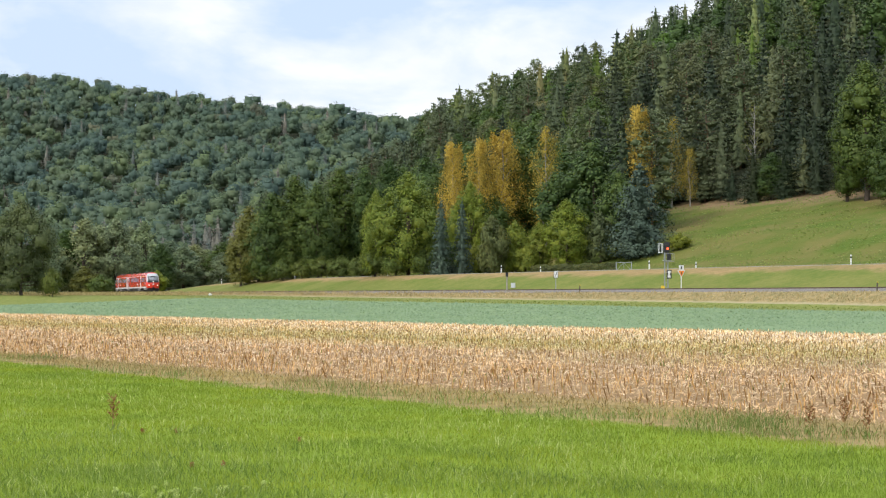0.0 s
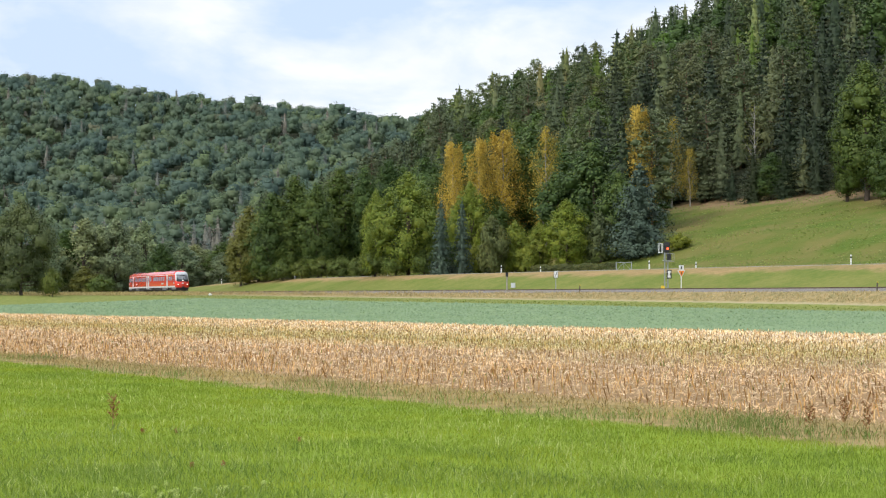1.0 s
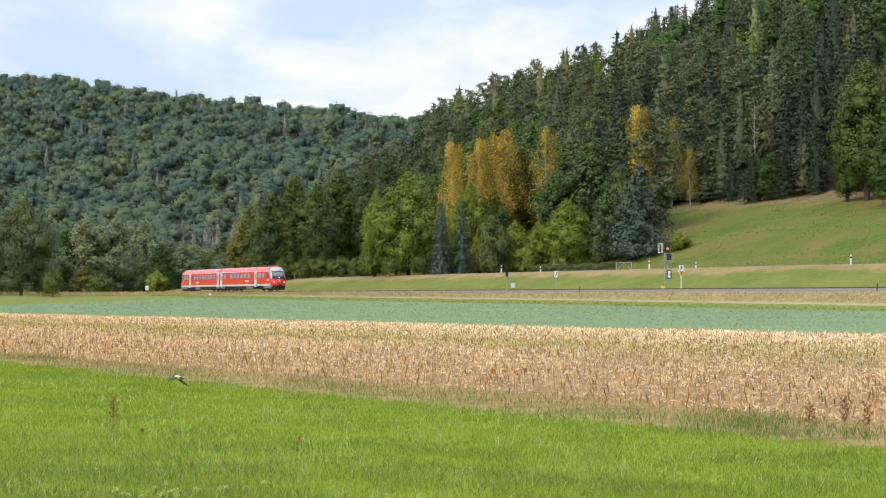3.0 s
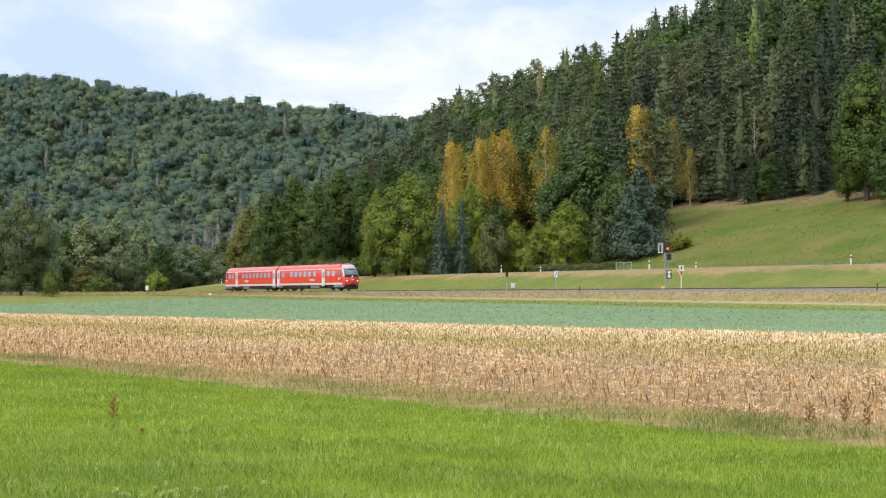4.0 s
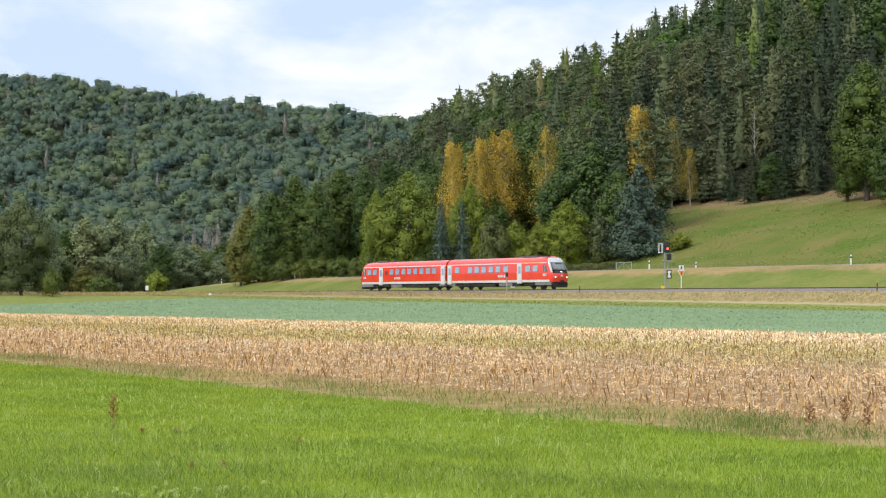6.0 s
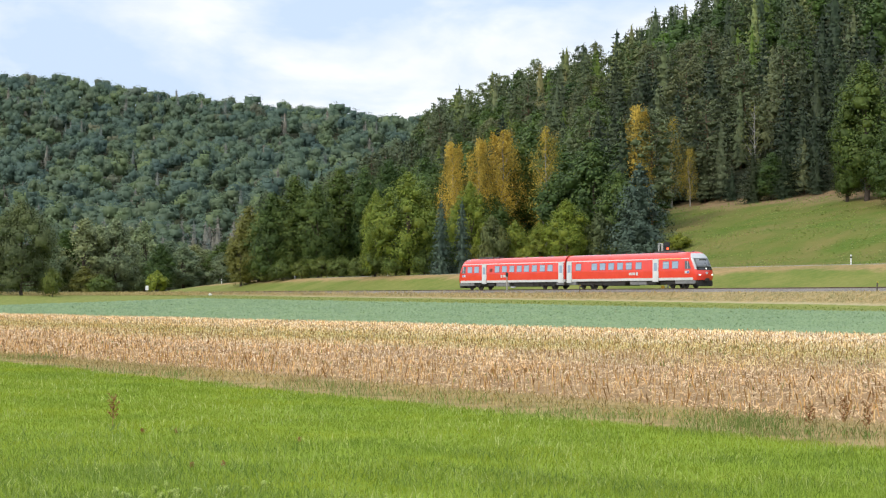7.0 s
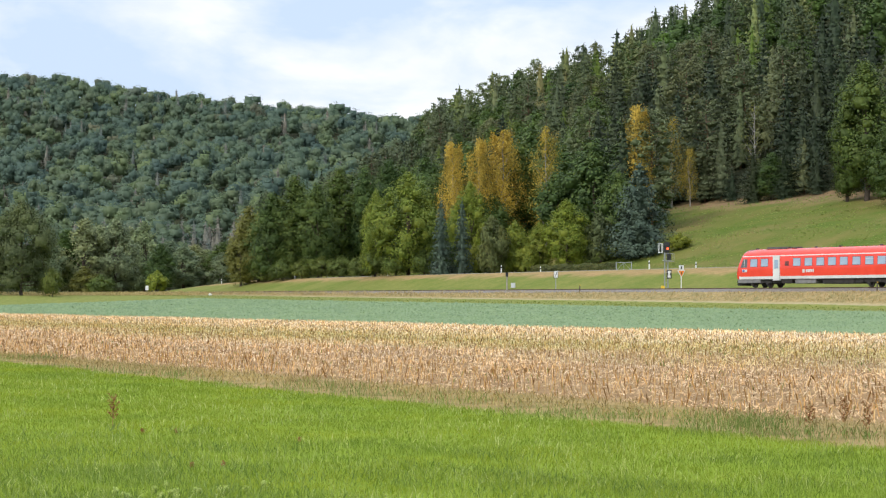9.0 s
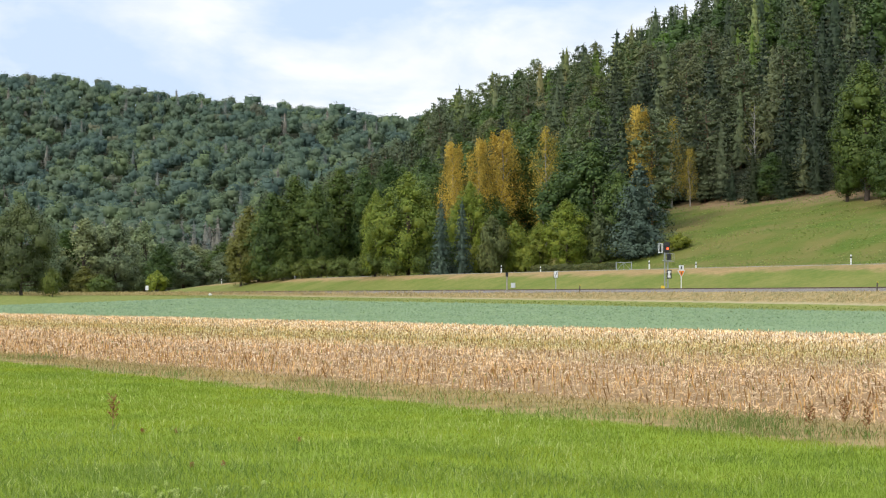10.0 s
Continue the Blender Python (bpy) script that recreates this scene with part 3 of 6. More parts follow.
def library():
    """One tree of each habit, in metres, to be copied."""
    rows = [
        ("lime", "broadleaf_tree", broad_arrays(1, 14, 11, 0.0, 64, 11000, 0.3, 0.25, 0.42, (0.09, 0.19), 0.6, True), M_LIME, M_BARK, "light green leafy garden tree with full crown"),
        ("oak", "broadleaf_tree", broad_arrays(2, 18, 11, 0.02, 40, 6600, 0.38, 0.1, 0.5, (0.12, 0.23), 0.62, True), M_OAK, M_BARK, "dark green leafy tree at the wood's edge"),
        ("oak2", "broadleaf_tree", broad_arrays(3, 20, 9, 0.02, 42, 6600, 0.38, 0.1, 0.55, (0.13, 0.25), 0.62, True), M_OAK, M_BARK, "tall dark green leafy tree of the wood"),
        ("willow", "willow_tree", broad_arrays(4, 16, 14, 0.0, 90, 15000, 0.3, 0.9, 0.5, (0.08, 0.16), 0.66, True), M_WILLOW, M_BARK, "broad grey-green willow with dense hanging crown"),
        ("alder", "broadleaf_tree", broad_arrays(5, 16, 10, 0.0, 50, 5200, 0.44, 0.4, 0.4, (0.09, 0.18), 0.6, True), M_ALDER, M_BARK, "pale grey-green leafy tree by the stream"),
        ("rust", "broadleaf_tree", broad_arrays(6, 15, 8, 0.0, 50, 5000, 0.36, 0.5, 0.4, (0.09, 0.18), 0.55, True), M_RUST, M_BARK, "leafy tree turning rusty brown in autumn"),
        ("birch", "birch_tree", birch_arrays(7, 18, 6, 11000, 0.26, 0.1), M_BIRCH, M_BIRCHBARK, "birch tree in golden yellow autumn leaf"),
        ("birchg", "birch_tree", birch_arrays(8, 18, 6, 4600, 0.26), M_BIRCHG, M_BIRCHBARK, "thin birch with sparse yellow-green leaves"),
        ("spruce", "spruce_tree", conifer_arrays(9, 20, 9.5, 0.0, 26, 11, 0.5, 0.15, 0.85, 22), M_SPRUCE, M_BARK, "dark green spruce tree of the hillside wood"),
        ("fir", "fir_tree", conifer_arrays(10, 17, 13, 0.0, 22, 14, 0.46, -0.2, 0.7, 60, 0.16), M_FIR, M_BARK, "large blue-green fir tree with broad boughs"),
        ("bluespruce", "spruce_tree", conifer_arrays(11, 12, 5.5, 0.0, 26, 11, 0.36, 0.15, 0.6, 26), M_FIR, M_BARK, "slim blue-grey spruce in the garden"),
        ("pine", "pine_tree", pine_arrays(12, 21, 8), M_PINE, M_PINEBARK, "tall pine with ruddy trunk and layered crown"),
        ("pine2", "pine_tree", pine_arrays(13, 22, 7, 2400, 0.4), M_PINE, M_PINEBARK, "tall pine with ruddy trunk and layered crown"),
        ("larch", "larch_tree", conifer_arrays(14, 20, 7, 0.02, 30, 11, 0.45, 0.05, 0.6, 24, 0.25), M_LARCH, M_BARK, "light green larch tree of the hillside wood"),
        ("bare", "birch_tree", birch_arrays(17, 18, 6, 360, 0.34, 0.3), M_RUST, M_BIRCHBARK, "nearly bare birch with a forked white trunk"),
        ("bush", "bush", broad_arrays(15, 4, 5, 0.0, 34, 2000, 0.3), M_LIME, M_BARK, "rounded green bush at the foot of the trees"),
        ("bushd", "bush", broad_arrays(18, 4, 5, 0.0, 30, 2600, 0.24, 0.1, 0.45, (0.1, 0.2), 0.6, True), M_SHRUB, M_BARK, "dense mid-green shrub at the wood's edge"),
        ("bushw", "bush", broad_arrays(16, 6, 6, 0.0, 40, 2600, 0.32, 0.4), M_WILLOW, M_BARK, "rounded grey-green willow bush"),
        ("w_pine", "pine_tree", pine_arrays(41, 21, 11, 2400, 0.3, 0.6), M_PINE, M_PINEBARK, "tall pine of the hillside wood"),
        ("w_pine2", "pine_tree", conifer_arrays(42, 21, 12, 0.06, 17, 9, 0.66, -0.1, 0.62, 21, 0.32), M_PINE, M_PINEBARK, "tall pine of the hillside wood"),
        ("w_spruce", "spruce_tree", conifer_arrays(43, 20, 12, 0.02, 19, 10, 0.64, 0.08, 0.72, 19, 0.22), M_SPRUCE, M_BARK, "dark green spruce of the hillside wood"),
        ("w_larch", "larch_tree", conifer_arrays(44, 20, 8.5, 0.04, 20, 9, 0.6, 0.05, 0.62, 16, 0.2), M_LARCH, M_BARK, "light green larch of the hillside wood"),
        ("w_oak", "broadleaf_tree", broad_arrays(45, 17, 12, 0.04, 24, 2400, 0.6, 0.1, 0.5, (0.14, 0.25), 0.64, True), M_OAK, M_BARK, "dark green leafy tree of the hillside wood"),
        ("w_oak2", "broadleaf_tree", broad_arrays(46, 19, 11.5, 0.04, 24, 2400, 0.6, 0.1, 0.55, (0.14, 0.26), 0.64, True), M_OAK, M_BARK, "tall green leafy tree of the hillside wood"),
    ]
    size = {"w_pine": (21, 11), "w_pine2": (21, 12), "w_spruce": (20, 12), "w_larch": (20, 8.5), "w_oak": (17, 12), "w_oak2": (19, 11.5), "lime": (14, 11), "oak": (18, 11), "oak2": (20, 9), "willow": (16, 14), "alder": (16, 10), "rust": (15, 8), "birch": (18, 6), "birchg": (18, 6), "spruce": (20, 9.5),
            "fir": (17, 13), "bluespruce": (12, 5.5), "pine": (21, 8), "pine2": (22, 7), "larch": (20, 7), "bare": (18, 6), "bush": (4, 5), "bushd": (4, 5), "bushw": (6, 6)}
    for key, name, arrays, leaf, bark, label in rows:
        LIB[key] = [tree_thing(name, arrays, leaf, bark, label, "bush" if "bush" in key else "tree"), *size[key], False]


def plant(key, x, y, h, w, turn, sink=0.0):
    """A tree of that habit, h metres high and w wide, at (x, y)."""
    ob, H, W, used = LIB[key]
    m = put(x, y, w / W, h / H, turn, gz(x, y) - sink)
    if not used:
        LIB[key][3] = True
        ob.matrix_basis = m
        return ob
    scale = ob.scale.copy()
    ob.scale = (1, 1, 1)
    c = copy_thing(ob, m)
    ob.scale = scale
    return c


library()
# habit, east, north, height, width
TREES = [
    ("willow", -70.3, 290, 16.2, 12.7),
    ("willow", -80.8, 300, 17.8, 11.7),
    ("bushd", -63.6, 283, 4.9, 3.9),
    ("alder", -92.7, 450, 20.4, 16.3),
    ("alder", -85.6, 455, 20.4, 14.3),
    ("alder", -80.8, 470, 20, 13.6),
    ("oak", -71.4, 440, 12.7, 10.1),
    ("alder", -67.1, 450, 11.4, 13.0),
    ("alder", -63.1, 460, 11.1, 12.2),
    ("alder", -57.3, 450, 9.6, 9.8),
    ("oak", -98.2, 455, 18.4, 13.3),
    ("bush", -69.9, 425, 5.6, 6.4),
    ("bushd", -84.4, 430, 5.2, 8.4),
    ("rust", -90.7, 440, 7.8, 8.3),
    ("rust", -39.4, 352, 16, 10.6),
    ("rust", -36.5, 349, 14.4, 7.8),
    ("oak", -34.1, 345, 18.2, 10.8),
    ("oak2", -29.6, 345, 21.2, 10.9),
    ("oak", -24.5, 340, 19.4, 10.6),
    ("oak2", -20.7, 350, 22.8, 11.1),
    ("oak", -15.8, 350, 23.1, 10.9),
    ("oak", -11.2, 365, 22, 12.2),
    ("spruce", -11.8, 385, 22, 5.0),
    ("spruce", -8.6, 385, 21.6, 5.0),
    ("spruce", -4.9, 385, 21.3, 5.0),
    ("oak", -1, 340, 18.2, 11.3),
    ("lime", -6, 300, 18.4, 13.7),
    ("lime", -11.8, 305, 15.6, 6.4),
    ("bluespruce", -0.3, 291, 12.9, 4.9),
    ("bluespruce", 3.2, 292, 12.8, 4.4),
    ("lime", 4.9, 312, 16.7, 9.1),
    ("bushw", 8.1, 287, 10.1, 6.2),
    ("lime", 12.1, 290, 9.2, 5.7),
    ("lime", 20.5, 288, 11.8, 9.4),
    ("lime", 16.1, 290, 8.5, 6.1),
    ("bushw", 25.9, 287, 8.7, 6.2),
    ("fir", 31.9, 282, 15.6, 13.1),
    ("bush", 37.9, 278, 2.7, 4.3),
    ("birch", 1.9, 322, 24.2, 6),
    ("birch", 6.7, 322, 23.6, 6),
    ("birch", 11.2, 326, 23.5, 8),
    ("birchg", 19, 318, 22.2, 7.0),
    ("birch", 33.7, 300, 23.2, 5.8),
    ("birchg", 45.5, 345, 18.3, 6.8),
    ("birchg", 48.1, 338, 11.7, 3.6),
    ("oak", 31.6, 365, 25.6, 16.8),
    ("oak2", 15.7, 330, 13.8, 9.8),
    ("oak", 24.2, 330, 13, 11.0),
    ("oak", 70.3, 288, 24.1, 14.0),
    ("oak2", 68, 292, 17.8, 6.6),
    ("oak", 72.3, 276, 14.5, 11.7),
    ("bare", 59.1, 330, 18.1, 5.4),
    ("spruce", 57.4, 321, 10.5, 7.6),
    ("oak", 60.6, 320, 9, 8.2),
    ("spruce", 62.5, 318, 9.5, 7.2),
    ("spruce", 65.1, 328, 21.1, 11.7),
    ("alder", -93, 470, 19.5, 15.1),
    ("alder", -86.4, 480, 19.1, 15.4),
    ("alder", -75.5, 480, 14.3, 13.8),
    ("alder", -68.5, 480, 13.1, 13.8),
    ("alder", -56.4, 470, 11.8, 11.8),
    ("alder", -101.4, 440, 17.8, 12.5),
    ("oak", -57.5, 455, 12.8, 13.3),
    ("rust", -40.8, 350, 12.8, 5.9),
    ("oak", -37.1, 350, 13.6, 8.1),
    ("bushd", -31.2, 338, 4.6, 6.0),
    ("bushd", -27.3, 337, 3.9, 6.0),
    ("bushd", -23.3, 335, 4.5, 6.5),
    ("bushd", -19.4, 333, 4.4, 6.5),
    ("bushd", -15.4, 330, 4.8, 6.4),
    ("bushd", -35.2, 345, 3.3, 5.6),
    ("bushd", -11.8, 305, 4.9, 5.9),
    ("bushd", -3.3, 297, 4.6, 5.8),
    ("bushd", -8.2, 299, 4.2, 5.8),
    ("bush", 5.4, 296, 5.5, 4.8),
    ("oak", 1.7, 318, 10.7, 9.1),
    ("oak", 6.9, 322, 13.4, 12.0),
    ("oak2", -2.5, 325, 16.4, 11.1),
    ("oak", 29.8, 305, 4.5, 7.6),
    ("oak", 26, 312, 7.7, 10.0),
    ("oak", 37.1, 312, 6.3, 8.9),
    ("oak", 32.7, 318, 8.9, 9.1),
    ("bush", 13.7, 288, 5.1, 4.7),
    ("bush", 28.5, 287, 3.5, 4.7),
    ("oak", 1.5, 500, 17, 13),
    ("oak2", 9, 496, 17.5, 12),
    ("oak", -7, 506, 17.5, 13),
    ("oak2", 17, 488, 19, 13),
    ("oak", 4, 462, 17, 12),
]
for k, (key, x, y, h, w) in enumerate(TREES):
    plant(key, x, y, h, w, k * 1.7)


def hill_wood():
    """The wood on the near hill: tree by tree where it faces the valley, the crowns behind in one object."""
    rng = random.Random(5)
    spots = []
    nn = 184.0
    while nn < 440:
        uu = 150.0
        while uu < 640:
            n, u = nn + rng.uniform(-4, 4), uu + rng.uniform(-3.6, 3.6)
            x, y = n * CH - u * SH, n * SH + u * CH
            low = 0.122 if n < 226 else 0.275
            if (-0.105 if n < 212 else -0.005 if n < 250 else -0.012) < x / y < low and u < 600:
                spots.append((n, u, x, y))
            uu += 8.8 if nn < 262 else 9.8
        nn += 9.0 if nn < 262 else 11.5
    lots = ["w_pine"] * 5 + ["w_pine2"] * 6 + ["w_spruce"] * 3 + ["w_oak"] * 3 + ["w_oak2"] * 3 + ["w_larch"] * 2
    raw = {"w_pine": pine_arrays(71, 21, 11.5, 900, 0.35, 0.85)[1], "w_pine2": conifer_arrays(72, 21, 12, 0.06, 14, 8, 0.85, -0.1, 0.6, 12, 0.3)[1], "w_spruce": conifer_arrays(73, 20, 11.5, 0.02, 15, 8, 0.85, 0.08, 0.72, 12)[1],
           "w_larch": conifer_arrays(74, 20, 8.5, 0.04, 15, 8, 0.8, 0.05, 0.62, 9, 0.2)[1], "w_oak": broad_arrays(75, 17, 12, 0.04, 14, 800, 0.8, 0.1, 0.5, (0.17, 0.26), 0.7, True)[1], "w_oak2": broad_arrays(76, 19, 11.5, 0.04, 14, 800, 0.8, 0.1, 0.55, (0.17, 0.26), 0.7, True)[1]}
    back = {}
    for n, u, x, y in spots:
        key = rng.choice(lots)
        if n < 215:
            key = rng.choice(["w_oak", "w_oak2", "w_spruce", "w_oak", "w_pine"])
        elif n < 262 and u < 330:
            key = rng.choice(["w_spruce", "w_spruce", "w_spruce", "w_pine2", "w_pine"])
        if u > 530 - (n - 225) * 0.2:
            key = rng.choice(["w_oak", "w_oak2", "w_spruce", "w_oak"])
        H, W = LIB[key][1], LIB[key][2]
        g = rng.uniform(0.72, 1.15)
        a = rng.uniform(0, 6.28)
        if n < 275:
            plant(key, x, y, H * g, W * g * rng.uniform(0.95, 1.2), a)
        else:
            v, f, nrm = raw[key]
            c, q = math.cos(a) * g, math.sin(a) * g
            w = np.stack([v[:, 0] * c - v[:, 1] * q + x, v[:, 0] * q + v[:, 1] * c + y, v[:, 2] * g + gz(x, y)], -1)
            back.setdefault(key[:6], []).append((w, rng.random(), f, turned(nrm, a)))
    leaf = {"w_pine": W_PINE, "w_spru": W_SPRUCE, "w_larc": W_LARCH, "w_oak": W_OAK, "w_oak2": W_OAK}
    word = {"w_pine": "pines", "w_spru": "spruces", "w_larc": "larches", "w_oak": "leafy trees", "w_oak2": "tall leafy trees"}
    for key, vs in back.items():
        joined_wood("hill_wood", vs, leaf[key], "crowns of " + word[key] + " high on the wooded hillside")


def turned(nrm, a):
    """Normals turned about the upright by a."""
    return np.stack([nrm[:, 0] * math.cos(a) - nrm[:, 1] * math.sin(a), nrm[:, 0] * math.sin(a) + nrm[:, 1] * math.cos(a), nrm[:, 2]], 1)


def joined_wood(name, crowns, mat, label):
    """Crowns in one mesh; each keeps a tint of its own."""
    v, f, nrm = join([(c[0], c[2], c[3]) for c in crowns])
    me = mesh_from(name, v, f, mat, True, None, nrm)
    at = me.attributes.new("tint", "FLOAT", "POINT")
    at.data.foreach_set("value", np.concatenate([np.full(len(c[0]), c[1], np.float32) for c in crowns]))
    return tagged(new(name, me), label, "woodland", kind="stuff")


def wood_edge():
    """Low boughs and shrubs that close the foot of the wood above the pasture."""
    rng = random.Random(8)
    u = 176.0
    while u < 330:
        n = 226.5 + rng.uniform(-1.5, 2.5)
        key = rng.choice(["w_spruce", "w_pine2", "w_spruce"])
        h = rng.uniform(6, 11)
        plant(key, n * CH - u * SH, n * SH + u * CH, h, h * rng.uniform(0.7, 0.95), rng.uniform(0, 6.28))
        u += rng.uniform(3.2, 5.0)


wood_edge()
hill_wood()
for key, row in LIB.items():
    if not row[3]:
        for o in (*row[0].children_recursive, row[0]):
            bpy.data.objects.remove(o)


# distance haze is mixed into these foliage colours: paler and bluer than near trees
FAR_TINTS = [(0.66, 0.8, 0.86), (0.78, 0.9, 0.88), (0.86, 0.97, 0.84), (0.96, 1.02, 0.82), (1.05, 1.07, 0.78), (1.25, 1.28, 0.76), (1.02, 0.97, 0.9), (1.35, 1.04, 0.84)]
M_HAZYFAR = leaf_mat("hazy_far_leaves", (0.125, 0.168, 0.132), (0.145, 0.19, 0.147), (0.165, 0.212, 0.163), 0.4, tints=FAR_TINTS, patch=(0.06, (0.9, 0.93, 0.97), (1.1, 1.08, 1.0)))
M_HAZYPINE = leaf_mat("hazy_far_pine_needles", (0.145, 0.155, 0.14), (0.172, 0.18, 0.16), (0.205, 0.21, 0.185), 0.2, tints=[(0.72, 0.84, 0.86), (1.0, 1.0, 0.98), (1.22, 1.08, 1.02)])


def far_crown(seed, H, W, leaves, size, lobes=4):
    """A distant leafy crown: a few billows of unequal size grown into one another."""
    rng = np.random.default_rng(seed)
    cs = np.array([[0, 0, H * 0.5]] + [[math.cos(i * 2.2 + seed) * W * 0.24, math.sin(i * 2.2 + seed) * W * 0.24, H * rng.uniform(0.4, 0.74)] for i in range(lobes)])
    rs = np.array([W * 0.42] + [W * rng.uniform(0.2, 0.31) for i in range(lobes)])
    k = rng.choice(lobes + 1, leaves, p=rs ** 2 / (rs ** 2).sum())
    d = unit(rng.normal(0, 1, (leaves, 3)) + [0, 0, 0.35])
    c = cs[k] + d * rs[k, None] * rng.uniform(0.82, 1.05, (leaves, 1)) * [1, 1, 0.95]
    face = unit(0.7 * d + 0.6 * unit(c - [0, 0, H * 0.3]) + [0, 0, 0.2])
    return join([lumps(rng, cs, rs * 0.82, 0.95, 0.12, True), leaf_sprays(rng, c, face, size, size * 0.75, 0.3, 0.0)])


def far_wood():
    """The far wooded hillside: uncountable crowns, the leafy ones and the pines in one object each."""
    rng = np.random.default_rng(21)
    kinds = [far_crown(31, 15, 12, 120, 1.2), far_crown(32, 17, 10, 120, 1.15, 5), far_crown(34, 13, 13, 120, 1.25), far_crown(35, 16, 12, 120, 1.2, 6), far_crown(36, 14, 9, 120, 1.1, 3), conifer_arrays(33, 17, 11, 0.05, 11, 6, 1.3, -0.05, 0.62, 5, 0.3)[1]]
    xs, ys = [], []
    y = 520.0
    while y < 1480:
        x = -0.30 * y
        while x < 0.012 * y:
            xs.append(x + rng.uniform(-5, 5)), ys.append(y + rng.uniform(-5.5, 5.5))
            x += 8.2 if y < 1000 else 10.0
        y += 10.5 if y < 1000 else 12.0
    xs, ys = np.array(xs), np.array(ys)
    d, s = line_coords(xs, ys)
    keep = ((d < -25) & (ys > 560)) | (ys > 700)
    xs, ys = xs[keep], ys[keep]
    zs = ground_z(xs, ys)
    grove = ripple(xs, ys, 55.0)
    stand = ripple(xs + 300, ys, 24.0)
    leafy, needled = [], []
    for x, y, z, gr, st in zip(xs, ys, zs, grove, stand):
        pines = 600 < y < 800 and x / y < -0.1
        con = (0.62 if st > -0.1 else 0.25) if pines else 0.07 if gr < -0.2 else 0.02
        pick = 5 if rng.random() < con else int(rng.integers(0, 5))
        v, f, nrm = kinds[pick]
        g = 0.62 + 0.85 * rng.random() ** 1.6 if pick < 5 else rng.uniform(0.7, 1.1)
        a = rng.uniform(0, 6.28)
        c, q = math.cos(a) * g, math.sin(a) * g
        w = np.stack([v[:, 0] * c - v[:, 1] * q + x, v[:, 0] * q + v[:, 1] * c + y, v[:, 2] * g * rng.uniform(0.9, 1.1) + z - 1], 1)
        tint = rng.beta(1.5, 1.9) * 0.82 + 0.1 * gr + 0.12 * st
        if rng.random() < 0.05:
            tint = rng.uniform(0.8, 1.0)
        (needled if pick == 5 else leafy).append((w, min(1.0, max(0.0, tint if pick < 5 else rng.random())), f, turned(nrm, a)))
    joined_wood("far_wood", leafy, M_HAZYFAR, "dense leafy woodland covering the far hillside, bluish haze in its colour")
    joined_wood("far_wood", needled, M_HAZYPINE, "grey-green pines among the far hillside's leafy trees, haze in their colour")


far_wood()


# ---- grass, stubble and crops ----
M_GRASS = leaf_mat("meadow_grass", (0.185, 0.255, 0.02), (0.235, 0.31, 0.03), (0.33, 0.385, 0.075), 0.55, patch=(0.45, (0.84, 0.9, 1.0), (1.22, 1.14, 0.9)))
M_STEM = leaf_mat("pale_grass_blades", (0.26, 0.32, 0.08), (0.42, 0.47, 0.16), (0.55, 0.58, 0.26), 0.4)
M_TUFT = leaf_mat("rough_grass", (0.11, 0.17, 0.035), (0.18, 0.25, 0.055), (0.29, 0.34, 0.11), 0.45)
M_LONG = leaf_mat("long_meadow_grass", (0.085, 0.145, 0.022), (0.14, 0.21, 0.036), (0.27, 0.34, 0.11), 0.4)
M_SPROUT = leaf_mat("field_weed_leaves", (0.17, 0.19, 0.045), (0.25, 0.26, 0.065), (0.36, 0.34, 0.11), 0.45)
M_DRY = leaf_mat("dry_grass", (0.27, 0.21, 0.085), (0.43, 0.33, 0.155), (0.6, 0.48, 0.26), 0.45)
BANDS = [(0.84, 0.68, 0.5), (0.98, 0.84, 0.7), (0.74, 0.72, 0.42), (1.0, 0.94, 0.74), (1.2, 1.14, 1.02)]
M_STRAW = leaf_mat("maize_straw", (0.2, 0.12, 0.06), (0.8, 0.64, 0.47), (1.0, 0.95, 0.86), 0.2, tints=BANDS)
M_STALK = leaf_mat("maize_stalks", (0.26, 0.15, 0.055), (0.74, 0.53, 0.26), (1.0, 0.88, 0.64), 0.25, tints=BANDS)
M_PASTURE = leaf_mat("pasture_grass", (0.13, 0.18, 0.03), (0.18, 0.23, 0.045), (0.25, 0.27, 0.08), 0.4)
M_CROP = leaf_mat("green_crop", (0.16, 0.24, 0.125), (0.2, 0.285, 0.155), (0.26, 0.34, 0.2), 0.3)
M_WEED = leaf_mat("brown_weed", (0.17, 0.12, 0.045), (0.36, 0.27, 0.1), (0.52, 0.4, 0.19), 0.35)


def in_view(x, y):
    return (np.abs(x) < 0.275 * y) & (y > 9)


def blades(rng, x, y, z, h, w, lean=0.5):
    """Upright blades of grass: bent four-cornered leaves from the ground up."""
    n = len(x)
    p = np.stack([x, y, z], 1)
    a = rng.uniform(0, 6.283, n)
    dirv = np.stack([np.cos(a), np.sin(a), 0 * a], 1)
    l = rng.uniform(0.1, 1.0, n)[:, None] * lean
    h, w = np.broadcast_to(h, n)[:, None], np.broadcast_to(w, n)[:, None]
    b = rng.uniform(0, 6.283, n)
    side = np.stack([np.cos(b), 0.5 * np.sin(b), 0 * b], 1)
    up = np.array([0, 0, 1.0])
    midp = p + up * h * 0.5 + dirv * h * l * 0.25
    tip = p + up * h * (1 - 0.25 * l) + dirv * h * l
    v = np.stack([p - side * w * 0.2, midp + side * w * 0.5, tip, midp - side * w * 0.5], 1)
    return v.reshape(-1, 3), np.arange(4 * n).reshape(-1, 4)


